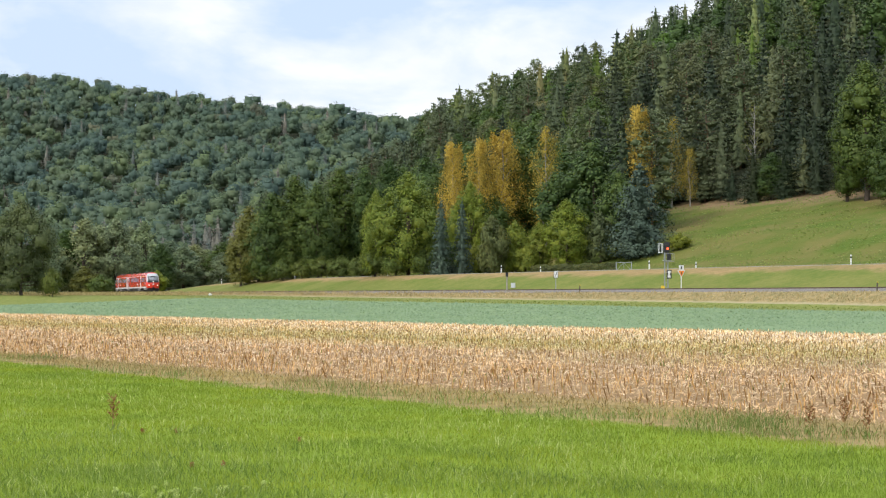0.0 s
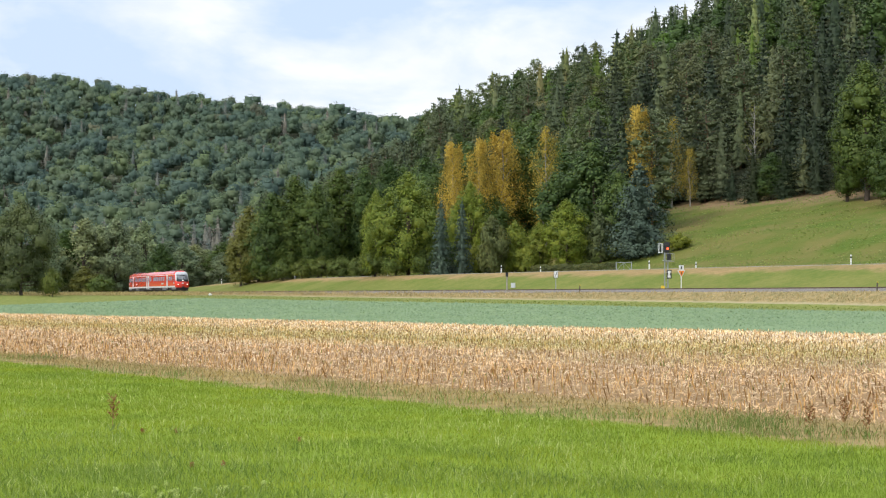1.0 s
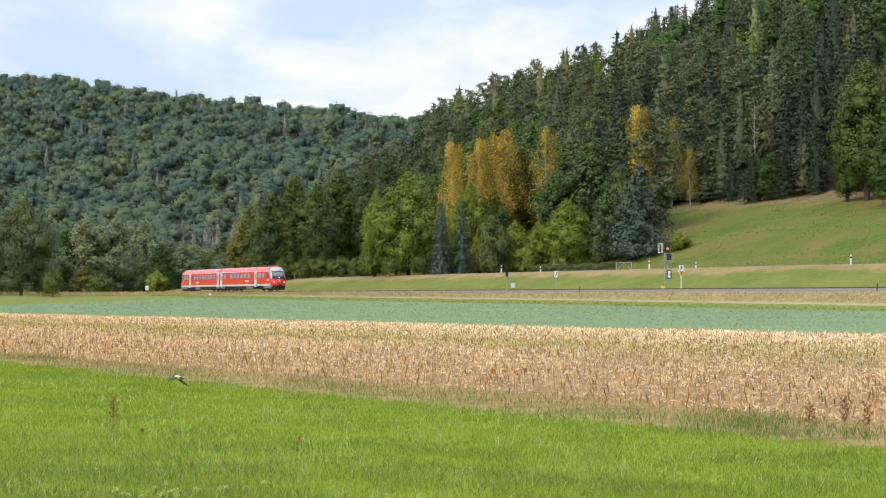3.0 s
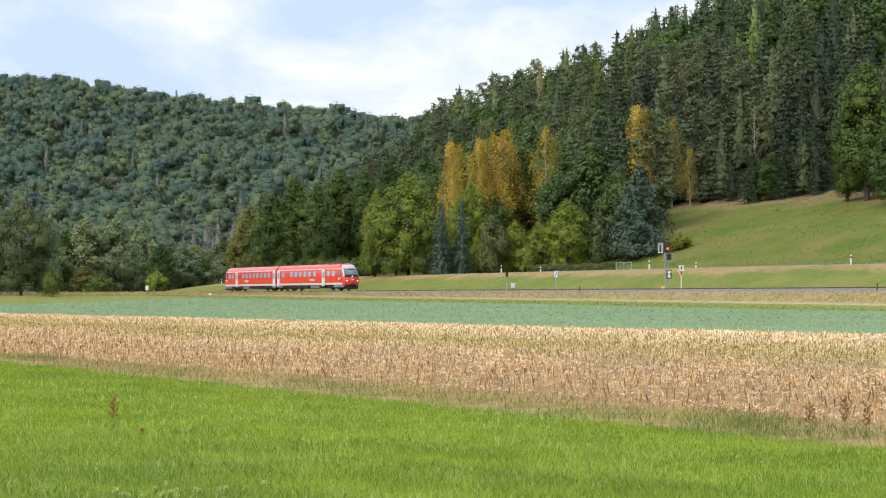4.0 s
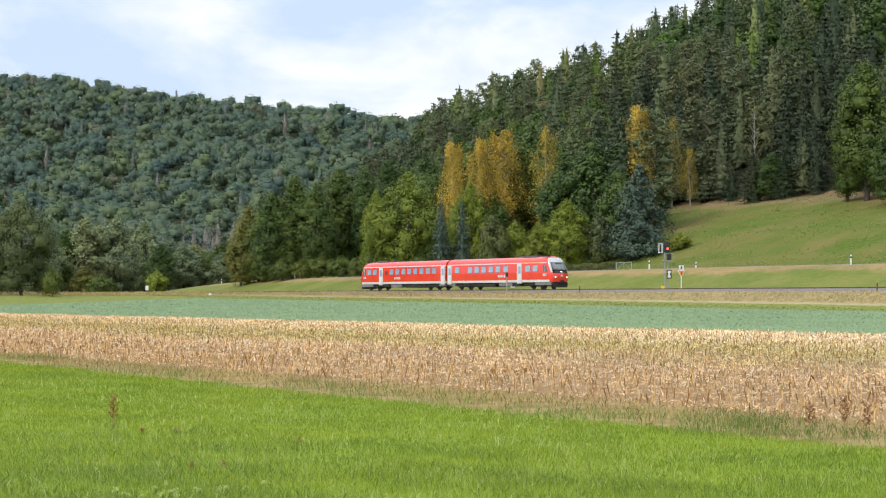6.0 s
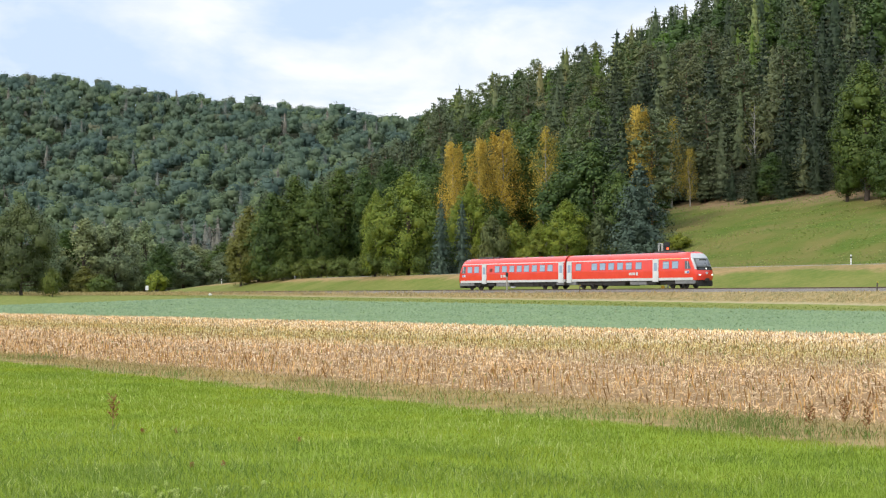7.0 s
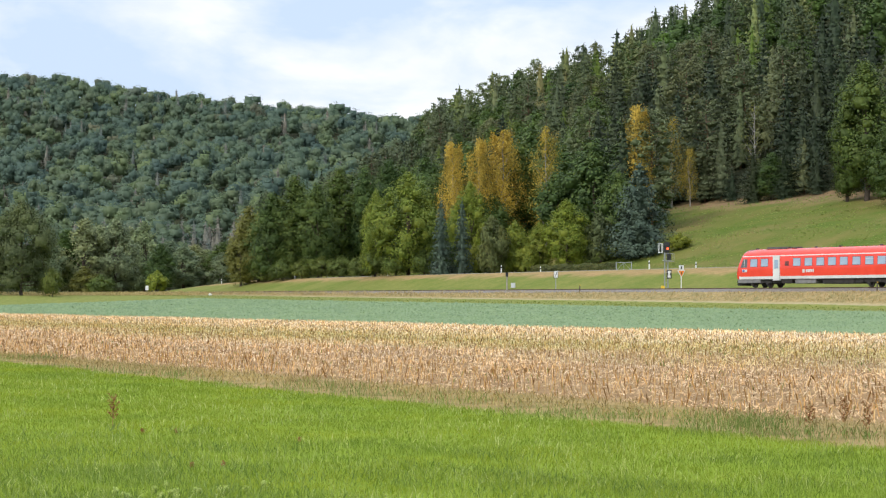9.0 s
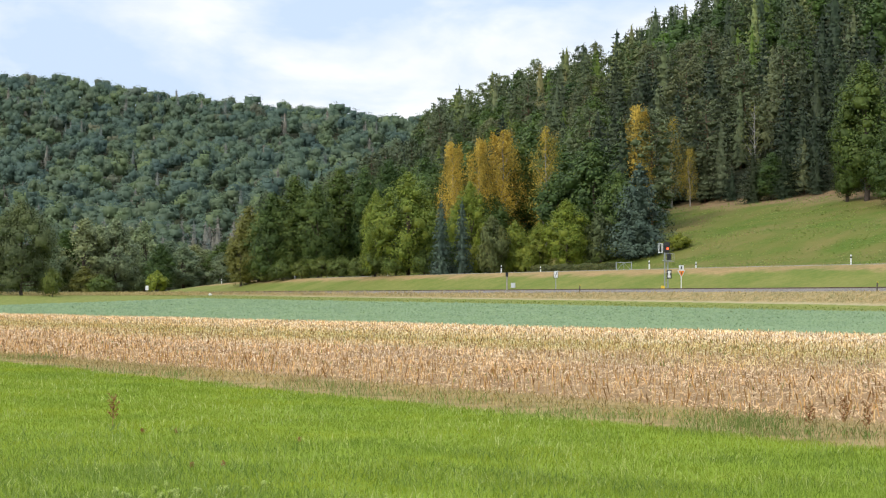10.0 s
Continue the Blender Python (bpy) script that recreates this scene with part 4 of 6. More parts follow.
def stuff(name, arrays, mat, label, category):
    v, f = arrays
    return tagged(new(name, mesh_from(name, v, f, mat)), label, category, kind="stuff")


def band_tint(ob, per):
    """How the stubble's colour runs from brown near the meadow through weedy to pale."""
    me = ob.data
    co = np.empty(len(me.vertices) * 3, np.float32)
    me.vertices.foreach_get("co", co)
    co = co.reshape(-1, per, 3)[:, 0]
    n = co[:, 0] * CH + co[:, 1] * SH
    v = np.interp(n + 2.5 * ripple(co[:, 0], co[:, 1], 4.0), [17, 24, 31, 36, 42, 50], [0.0, 0.15, 0.4, 0.55, 0.75, 1.0])
    at = me.attributes.new("tint", "FLOAT", "POINT")
    at.data.foreach_set("value", np.repeat(v, per).astype(np.float32))


def build_meadow_grass():
    rng = np.random.default_rng(51)
    N = 280000
    y = rng.uniform(10, 50, N) ** 1.0
    x = rng.uniform(-0.275, 0.275, N) * y
    n = x * CH + y * SH
    k = n < 14.2 + rng.normal(0, 0.15, N)
    x, y = x[k], y[k]
    z = ground_z(x, y)
    patch = np.clip(0.5 + 0.45 * ripple(x, y, 1.3) + 0.45 * ripple(x + 7, y, 0.33), 0, 1.4)
    h = rng.uniform(0.03, 0.085, len(x)) * (0.6 + 0.7 * patch) * np.interp(y, [12, 20], [1.35, 1.0])
    stuff("meadow_grass", blades(rng, x, y, z, h, 0.0038 * y / 12 * rng.uniform(0.8, 1.8, len(x)), 0.9), M_GRASS, "bright green mown meadow grass", "grass")
    N = 26000
    y = 10 + 36 * rng.random(N) ** 1.6
    x = rng.uniform(-0.275, 0.275, N) * y
    n = x * CH + y * SH
    k = (n < 14.1) & (ripple(x, y, 1.1) + rng.normal(0, 0.35, N) > 0.15)
    x, y = x[k], y[k]
    stuff("grass_stems", blades(rng, x, y, ground_z(x, y), rng.uniform(0.1, 0.21, len(x)), 0.004 * np.clip(y / 14, 1, 2.5), 1.3), M_STEM, "pale long grass blades standing above the meadow", "grass")


def build_long_grass():
    """Longer, darker grass left standing where the meadow is nearest."""
    rng = np.random.default_rng(57)
    N = 60000
    y = 10.5 + 11 * rng.random(N) ** 1.2
    x = rng.uniform(-0.275, 0.275, N) * y
    k = 0.55 * ripple(x, y, 0.9) + 0.35 * ripple(x + 3, y, 0.3) + rng.normal(0, 0.25, N) > np.interp(y, [11, 15, 21], [-0.2, 0.0, 0.6]) + 0.07 * x
    x, y = x[k], y[k]
    stuff("long_grass", blades(rng, x, y, ground_z(x, y), rng.uniform(0.08, 0.17, len(x)), rng.uniform(0.003, 0.006, len(x)), 1.4), M_LONG, "longer green grass in the near meadow", "grass")


def dock(label, x, y, h, seeds, mat_seed, seed, leafy=None, stalk=None):
    """A tall weed: stem, side shoots with seed heads, and broad leaves at its foot."""
    rng = np.random.default_rng(seed)
    leafy = leafy or M_TUFT
    root = tagged(new("dock_plant"), label, "plant")
    wood = [limb((0, 0, -0.02), (rng.normal(0, 0.03), rng.normal(0, 0.03), h), 0.006, 0.003, 5, 0.006, rng, 4)]
    c = []
    for i in range(seeds):
        f = 0.35 + 0.6 * i / seeds
        a = i * 2.4
        tip = np.array([math.cos(a) * h * 0.16, math.sin(a) * h * 0.16, h * (f + 0.16)])
        wood.append(limb((0, 0, h * f), tip, 0.003, 0.002, 4))
        t = rng.random((26, 1))
        c.append(np.array([0, 0, h * f]) * (1 - t) + tip * t + rng.normal(0, 0.008, (26, 3)))
    part("stem", mesh_from("stem", *join(wood), stalk or M_WEED), None, root)
    c = np.concatenate(c)
    sh = part("seed_head", mesh_from("seed_head", *kites(rng, c, unit(rng.normal(0, 1, c.shape)), 0.022, 0.016, 0.5), mat_seed), None, root)
    k = 9
    lf = part("leaf", mesh_from("leaf", *blades(rng, rng.normal(0, 0.04, k), rng.normal(0, 0.04, k), np.zeros(k), rng.uniform(0.08, 0.19, k) * (h / 0.45), 0.028, 0.9), leafy), None, root)
    tagged(sh, kind="stuff")
    tagged(lf, kind="stuff")
    root.matrix_basis = pose(x, y, gz(x, y), 0, 0, seed * 50)


def build_weeds():
    rust = leaf_mat("rusty_seed", (0.2, 0.08, 0.03), (0.32, 0.14, 0.055), (0.43, 0.22, 0.1), 0.2)
    pale = leaf_mat("pale_umbels", (0.5, 0.6, 0.16), (0.6, 0.68, 0.24), (0.7, 0.75, 0.34), 0.5)
    dock("reddish dock stalk standing in the meadow grass", -4.05, 21.4, 0.46, 10, rust, 1)
    dock("brown withered dock at the field margin", 4.75, 20.6, 0.5, 11, rust, 2)
    dock("brown withered dock at the field margin", 4.95, 20.3, 0.42, 9, rust, 3)
    dock("brown withered weed at the field margin", 4.4, 20.9, 0.4, 8, rust, 4)
    spot = random.Random(12)
    for i in range(16):
        dock("pale green flowering weed in the meadow", spot.gauss(-2.25, 0.3), spot.gauss(14.2, 0.3), spot.uniform(0.05, 0.09), 8, pale, 40 + i, M_STEM, pale)
    for i, (x, y, h) in enumerate(((-3.62, 21.0, 0.07), (-3.2, 20.9, 0.08), (-1.62, 19.7, 0.07), (-2.42, 16.8, 0.05), (-2.13, 16.9, 0.05))):
        dock("small reddish sorrel in the meadow grass", x, y, h, 3, rust, 20 + i, M_GRASS)


def build_field_margin():
    """Rough tufts between meadow and stubble."""
    rng = np.random.default_rng(52)
    cx, cy, hh = [], [], []
    for i in range(100):
        u = rng.uniform(2, 70)
        n = 14.4 + rng.normal(0, 0.35)
        big = rng.random() < 0.15
        k = 60 if big else 26
        spread = 0.28 if big else 0.16
        x0, y0 = n * CH - u * SH, n * SH + u * CH
        cx.append(x0 + rng.normal(0, spread, k))
        cy.append(y0 + rng.normal(0, spread, k))
        hh.append(rng.uniform(0.3, 1, k) * (0.34 if big else 0.17))
    x, y, h = map(np.concatenate, (cx, cy, hh))
    # the tall tufts by the corner of the field
    for u0, n0, top, k, sp in ((16.0, 14.4, 0.42, 420, 0.4), (18.4, 14.3, 0.26, 420, 0.9), (15.0, 14.3, 0.24, 320, 0.8), (11.0, 14.6, 0.3, 300, 0.5), (9.6, 14.8, 0.36, 300, 0.45), (22.5, 14.4, 0.3, 160, 0.6), (25.0, 14.6, 0.22, 260, 1.1), (43.5, 15.2, 0.36, 200, 0.35)):
        x = np.concatenate([x, n0 * CH - u0 * SH + rng.normal(0, sp, k)])
        y = np.concatenate([y, n0 * SH + u0 * CH + rng.normal(0, sp * 0.4, k)])
        h = np.concatenate([h, rng.uniform(0.35, 1, k) * top])
    k = in_view(x, y)
    x, y, h = x[k], y[k], h[k]
    stuff("rough_grass", blades(rng, x, y, ground_z(x, y), h, 0.0075, 0.9), M_TUFT, "rough green grass tufts along the field margin", "grass")
    N = 15000
    u, n = rng.uniform(2, 75, N), 15.6 + rng.normal(0, 0.7, N)
    x, y = n * CH - u * SH, n * SH + u * CH
    k = in_view(x, y)
    x, y = x[k], y[k]
    stuff("withered_weeds", blades(rng, x, y, ground_z(x, y), rng.uniform(0.04, 0.17, len(x)), 0.016, 1.1), M_WEED, "withered brown weeds along the field margin", "weeds")


def build_stubble():
    """Cut maize stalks in rows, with shreds of leaf between them."""
    rng = np.random.default_rng(53)
    nn, uu = np.meshgrid(np.arange(17.0, 55.6, 0.75), np.arange(4, 190, 0.14), indexing="ij")
    n, u = nn.ravel() + rng.normal(0, 0.035, nn.size), uu.ravel() + rng.normal(0, 0.06, nn.size)
    x, y = n * CH - u * SH, n * SH + u * CH
    k = in_view(x, y) & (rng.random(len(x)) < 0.72)
    x, y = x[k], y[k]
    m = len(x)
    z = ground_z(x, y)
    front = (x * CH + y * SH) < 21
    h = rng.uniform(0.07, 0.2, m) * np.where(front, 1.15, 1.0)
    lx, ly = rng.normal(0, 0.22, m) * h, rng.normal(0, 0.22, m) * h
    r = rng.uniform(0.008, 0.013, m) * np.clip(y / 45, 0.9, 2.0)
    rings = []
    for i in range(3):
        a = i * 2.0944 + rng.uniform(0, 2, m)
        rings.append((np.stack([x + r * np.cos(a), y + r * np.sin(a), z - 0.01], 1), np.stack([x + lx + r * np.cos(a), y + ly + r * np.sin(a), z + h * rng.uniform(0.85, 1.1, m)], 1)))
    v = np.stack([rings[0][0], rings[1][0], rings[2][0], rings[0][1], rings[1][1], rings[2][1]], 1).reshape(-1, 3)
    o = np.arange(m)[:, None] * 6
    f = np.concatenate([o + [0, 1, 4, 3], o + [1, 2, 5, 4], o + [2, 0, 3, 5]])
    band_tint(stuff("maize_stubble", (v, f), M_STALK, "rows of cut straw-coloured maize stalks", "stubble"), 6)
    # torn sheaths still standing on the stalks
    lean = rng.random(m) < 0.6
    bx, by = x[lean], y[lean]
    q = len(bx)
    band_tint(stuff("maize_sheaths", blades(rng, bx + rng.normal(0, 0.02, q), by, ground_z(bx, by), rng.uniform(0.09, 0.24, q), rng.uniform(0.012, 0.024, q) * np.clip(by / 40, 0.9, 2.2), 0.85), M_STRAW, "pale torn leaf sheaths standing in the stubble rows", "stubble"), 4)
    N = 300000
    y = 20 + 170 * rng.random(N) ** 1.3
    x = rng.uniform(-0.275, 0.275, N) * y
    n = x * CH + y * SH
    row = 0.5 + 0.5 * np.cos((n - 17.0) / 0.75 * math.pi + 0.8 * ripple(x, y, 6.0))
    k = (n > 16.6) & (n < 55.8) & (rng.random(N) < (0.12 + 0.88 * row ** 1.5) * np.interp(n, [17, 22, 30], [0.5, 0.75, 1.0]))
    x, y = x[k], y[k]
    m = len(x)
    c = np.stack([x, y, ground_z(x, y) + rng.uniform(0.01, 0.09, m)], 1)
    g = np.clip(y / 45, 0.7, 2.0)
    band_tint(stuff("straw_litter", kites(rng, c, np.tile([[0, -0.3, 1.0]], (m, 1)), 0.17 * g, 0.02 * g, 0.4, 0.0), M_STRAW, "shredded dry maize leaves lying on the field", "straw"), 4)
    N = 20000
    y = rng.uniform(22, 190, N)
    x = rng.uniform(-0.275, 0.275, N) * y
    n = x * CH + y * SH
    band = np.exp(-((n - 38) / 7) ** 2) + 0.15
    k = (n > 17) & (n < 55) & (rng.random(N) < band)
    x, y = x[k], y[k]
    stuff("field_weeds", blades(rng, x, y, ground_z(x, y), rng.uniform(0.06, 0.2, len(x)), 0.034 * np.clip(y / 50, 0.6, 1.6), 0.9), M_SPROUT, "green weeds sprouting between the stubble rows", "weeds")


def build_crop():
    rng = np.random.default_rng(54)
    N = 70000
    y = rng.uniform(70, 310, N)
    x = rng.uniform(-0.275, 0.275, N) * y
    n = x * CH + y * SH
    d, s = line_coords(x, y)
    k = (n > 56.1) & (d < -19) & ((y - 1.06 * x - 322.7) < -1)
    x, y = x[k], y[k]
    m = len(x)
    c = np.stack([x, y, ground_z(x, y) + rng.uniform(0.04, 0.12, m)], 1)
    g = np.clip(y / 120, 0.7, 2)
    stuff("green_crop", kites(rng, c, np.tile([[0, -0.35, 1.0]], (m, 1)), 0.19 * g, 0.11 * g, 0.25), M_CROP, "low blue-green field crop", "crop")


def build_verge_grass():
    """Tall dry grass on the railway bank and on the crest beyond the crop."""
    rng = np.random.default_rng(55)
    s = rng.uniform(-160, 300, 30000)
    d = np.where(rng.random(30000) < 0.78, rng.uniform(-7.0, -4.4, 30000), rng.uniform(3.4, 5.5, 30000))
    x, y, h = track(s, d)
    clump = 0.55 + 0.45 * ripple(x, y, 2.2)
    k = in_view(x, y)
    x, y, clump, d, s = x[k], y[k], clump[k], d[k], s[k]
    hgt = rng.uniform(0.12, 0.46, len(x)) * (0.55 + 0.6 * clump) * np.where(d > 0, 0.5, np.interp(s, [130, 205], [1.9, 1.0]))
    stuff("dry_grass", blades(rng, x, y, ground_z(x, y), hgt, 0.055, 0.9), M_DRY, "tall dry straw-coloured grass on the railway bank", "grass")
    s, d = rng.uniform(-160, 300, 9000), rng.uniform(-18.3, -7.9, 9000)
    x, y, h = track(s, d)
    k = in_view(x, y)
    x, y = x[k], y[k]
    stuff("bank_grass", blades(rng, x, y, ground_z(x, y), rng.uniform(0.06, 0.22, len(x)), 0.09, 0.8), M_PASTURE, "green grass strip at the foot of the railway bank", "grass")
    N = 24000
    y = rng.uniform(300, 420, N)
    x = -0.265 * y + rng.uniform(0, 1, N) * 0.13 * y
    d, s = line_coords(x, y)
    k = (d < -4) & (d > -46) & ((y - 1.06 * x - 322.7) > 25)
    x, y = x[k], y[k]
    stuff("dry_grass", blades(rng, x, y, ground_z(x, y), rng.uniform(0.35, 1.0, len(x)), 0.07, 1.0), M_DRY, "pale dry grass on the crest before the trees", "grass")


def build_slope_grass():
    """Uneven grass on the sloping pasture and beside the road."""
    rng = np.random.default_rng(56)
    N = 26000
    y = rng.uniform(185, 345, N)
    x = rng.uniform(-0.1, 0.275, N) * y
    n = x * CH + y * SH
    d, s = line_coords(x, y)
    k = (d > 27) & (n < 226) & (ripple(x, y, 5.0) + rng.normal(0, 0.3, N) > 0.05)
    x, y = x[k], y[k]
    m = len(x)
    c = np.stack([x, y, ground_z(x, y) + rng.uniform(0.05, 0.16, m)], 1)
    stuff("pasture_grass", kites(rng, c, np.tile([[0, -0.5, 0.9]], (m, 1)), 0.5, 0.22, 0.3), M_PASTURE, "uneven green grass tufts on the sloping pasture", "grass")


build_meadow_grass()
build_long_grass()
build_weeds()
build_slope_grass()
build_field_margin()
build_stubble()
build_crop()
build_verge_grass()

# ---- railway line and road ----
M_BALLAST = solid_mat("ballast", (0.1, 0.085, 0.07), (0.3, 0.27, 0.24), 0.95, 6.0, bump=1.0)
M_RAIL = solid_mat("rail_steel", (0.09, 0.055, 0.04), (0.2, 0.14, 0.1), 0.55, 2.0, metal=0.6)
M_SLEEPER = solid_mat("concrete_sleeper", (0.22, 0.2, 0.18), (0.4, 0.37, 0.33), 0.9, 5.0)
M_ASPHALT = solid_mat("road_asphalt", (0.2, 0.19, 0.18), (0.32, 0.31, 0.29), 0.9, 2.0)


def sweep(profile, s0, s1, step, zf, closed=False):
    """A strip along the line: profile of (side, height)."""
    ss = np.arange(s0, s1 + 0.01, step)
    k = len(profile)
    v = []
    for s in ss:
        for side, hz in profile:
            x, y, _ = track(s, side)
            v.append((float(x), float(y), zf(s, side) + hz))
    f = []
    for i in range(len(ss) - 1):
        for j in range(k if closed else k - 1):
            a, b = i * k + j, i * k + (j + 1) % k
            f.append((a, b, b + k, a + k))
    return np.array(v), np.array(f)


def build_line():
    bed = tagged(new("track_bed", mesh_from("track_bed", *sweep([(-3.1, -0.5), (-2.7, -0.42), (-1.75, -0.17), (1.75, -0.17), (2.7, -0.42), (3.1, -0.5)], -250, 330, 4, lambda s, d: RAIL_Z), M_BALLAST)),
                 "grey-brown ballast bed of the single railway line", "railway", kind="structure")
    for side in (-0.75, 0.75):
        pr = [(side - 0.07, -0.16), (side - 0.065, -0.14), (side - 0.012, -0.12), (side - 0.012, -0.045), (side - 0.036, -0.035), (side - 0.034, 0.0),
              (side + 0.034, 0.0), (side + 0.036, -0.035), (side + 0.012, -0.045), (side + 0.012, -0.12), (side + 0.065, -0.14), (side + 0.07, -0.16)]
        part("rail", mesh_from("rail", *sweep(pr, -250, 330, 4, lambda s, d: RAIL_Z, True), M_RAIL), None, bed, "brown steel rail")
    me = mesh_from("sleeper", *box_arrays(0.26, 2.5, 0.12, (0, 0, -0.2)), M_SLEEPER)
    for i in range(300):
        x, y, h = track(120 + i * 0.6)
        o = part("sleeper", me, None, bed)
        o.matrix_basis = pose(float(x), float(y), RAIL_Z, 0, 0, math.degrees(float(h)) - 90)
    road_v, road_f = sweep([(19.4, 0.0), (19.5, 0.06), (22.0, 0.1), (24.5, 0.06), (24.6, 0.0)], -200, 330, 4, lambda s, d: gz(*[float(q) for q in track(s, d)[:2]]))
    tagged(new("road", mesh_from("road", road_v, road_f, M_ASPHALT)), "narrow pale asphalt road along the slope", "road", kind="structure")


def box_arrays(sx, sy, sz, c=(0, 0, 0)):
    v = np.array([(a * sx / 2 + c[0], b * sy / 2 + c[1], e * sz / 2 + c[2]) for a in (-1, 1) for b in (-1, 1) for e in (-1, 1)])
    f = np.array([(0, 1, 3, 2), (4, 6, 7, 5), (0, 4, 5, 1), (2, 3, 7, 6), (0, 2, 6, 4), (1, 5, 7, 3)])
    return v, f


build_line()

# ---- signals, signs, posts ----
M_WHITE = solid_mat("white_enamel", (0.66, 0.66, 0.64), (0.82, 0.82, 0.8), 0.5, 5.0)
M_BLACK = solid_mat("black_paint", (0.012, 0.012, 0.013), (0.035, 0.035, 0.035), 0.5, 4.0)
M_GALV = solid_mat("galvanised_steel", (0.26, 0.28, 0.29), (0.42, 0.44, 0.45), 0.5, 3.0, metal=0.5)
M_ORANGE = solid_mat("orange_plate", (0.75, 0.2, 0.02), (0.85, 0.3, 0.03), 0.5, 4.0)
M_YELLOW = solid_mat("yellow_paint", (0.7, 0.45, 0.02), (0.8, 0.55, 0.05), 0.5, 4.0)
M_OLDWOOD = solid_mat("weathered_wood", (0.05, 0.04, 0.03), (0.14, 0.11, 0.085), 0.9, 5.0)
M_CABINET = solid_mat("pale_grey_cabinet", (0.5, 0.51, 0.52), (0.66, 0.67, 0.68), 0.6, 4.0)
M_REDLAMP = glow_mat("red_signal_lamp", (1.0, 0.1, 0.03), 2.5)


def bm_box(sx, sy, sz, c=(0, 0, 0), bevel=0.0):
    bm = bmesh.new()
    bmesh.ops.create_cube(bm, size=1, matrix=Matrix.Translation(c) @ Matrix.Diagonal((sx, sy, sz, 1)))
    if bevel:
        bmesh.ops.bevel(bm, geom=bm.edges[:], offset=bevel, segments=2, affect="EDGES")
    return bm


def bm_rod(r, p, q, sides=10, r2=None):
    bm = bmesh.new()
    p, q = Vector(p), Vector(q)
    m = Matrix.Translation((p + q) / 2) @ (q - p).to_track_quat("Z", "Y").to_matrix().to_4x4()
    bmesh.ops.create_cone(bm, cap_ends=True, segments=sides, radius1=r, radius2=r if r2 is None else r2, depth=(q - p).length, matrix=m)
    return bm


def merge(*bms):
    me = bpy.data.meshes.new("tmp")
    out = bmesh.new()
    for b in bms:
        b.to_mesh(me)
        b.free()
        out.from_mesh(me)
    bpy.data.meshes.remove(me)
    return out


def frame_bm(w, h, t, c):
    """A rectangular hoop of rods in the x-z plane."""
    x, y, z = c
    a = [(x - w / 2, y, z - h / 2), (x + w / 2, y, z - h / 2), (x + w / 2, y, z + h / 2), (x - w / 2, y, z + h / 2)]
    return merge(*[bm_rod(t, a[i], a[(i + 1) % 4], 6) for i in range(4)])


def build_signal(x, y):
    """Main light signal: local y looks away from the valley's viewer."""
    root = tagged(new("railway_signal"), "grey railway light signal showing a red lamp", "signal")
    part("foot", bm_box(0.7, 0.7, 0.5, (0, 0, 0.05), 0.04), M_SLEEPER, root)
    for dx in (-0.2, 0.2):
        part("mast", bm_box(0.11, 0.14, 5.0, (dx, 0, 2.6), 0.01), M_GALV, root)
    part("lattice", merge(*[bm_box(0.4, 0.03, 0.05, (0, 0, 0.6 + i * 0.62)) for i in range(7)]), M_GALV, root)
    part("platform", merge(bm_box(1.1, 0.7, 0.06, (0.1, 0, 3.9)), frame_bm(1.1, 0.95, 0.025, (0.35, -0.35, 4.25)), frame_bm(1.1, 0.95, 0.025, (0.35, 0.35, 4.25))), M_GALV, root, "galvanised service platform with rails")
    head = part("signal_head", merge(bm_box(0.72, 0.3, 1.25, (0.05, 0, 5.5), 0.05), bm_box(0.5, 0.28, 0.9, (0.35, 0, 4.35), 0.05)), M_BLACK, root, "black signal screens")
    part("lamp", bm_rod(0.13, (0.15, -0.12, 5.35), (0.15, -0.2, 5.35), 14), M_REDLAMP, head, "lit red lamp")
    part("hood", merge(*[bm_rod(0.16, (0.15 + a, -0.14, zz), (0.15 + a, -0.32, zz + 0.02), 12) for a, zz in ((-0.2, 5.75), (0.2, 4.5))]), M_BLACK, head)
    part("hoop", merge(frame_bm(0.55, 1.1, 0.035, (-0.72, 0, 5.4)), frame_bm(0.28, 1.1, 0.025, (-0.72, 0.05, 5.4))), M_WHITE, root, "white ladder hoop beside the signal")
    plate = part("mast_plate", bm_box(0.62, 0.04, 1.05, (0.32, -0.12, 2.2), 0.015), M_BLACK, root, "black plate with white figure")
    part("figure", merge(bm_box(0.36, 0.02, 0.3, (0.32, -0.15, 2.48), 0.008), bm_box(0.36, 0.02, 0.3, (0.32, -0.15, 1.95), 0.008), bm_box(0.2, 0.02, 0.3, (0.32, -0.15, 2.2), 0.008)), M_WHITE, plate)
    part("box", bm_box(0.4, 0.3, 0.5, (-0.45, -0.1, 0.55), 0.03), M_YELLOW, root, "small yellow box at the mast's foot")
    root.matrix_basis = pose(x, y, gz(x, y), 0, 0, 6)
    return root


def tri_bm(w, h, t, c):
    bm = bmesh.new()
    x, y, z = c
    f = [bm.verts.new(p) for p in ((x - w / 2, y - t, z + h), (x, y - t, z), (x + w / 2, y - t, z + h))]
    g = [bm.verts.new((v.co.x, y + t, v.co.z)) for v in f]
    bm.faces.new(f)
    bm.faces.new(g[::-1])
    for i in range(3):
        j = (i + 1) % 3
        bm.faces.new((f[i], g[i], g[j], f[j]))
    return bm


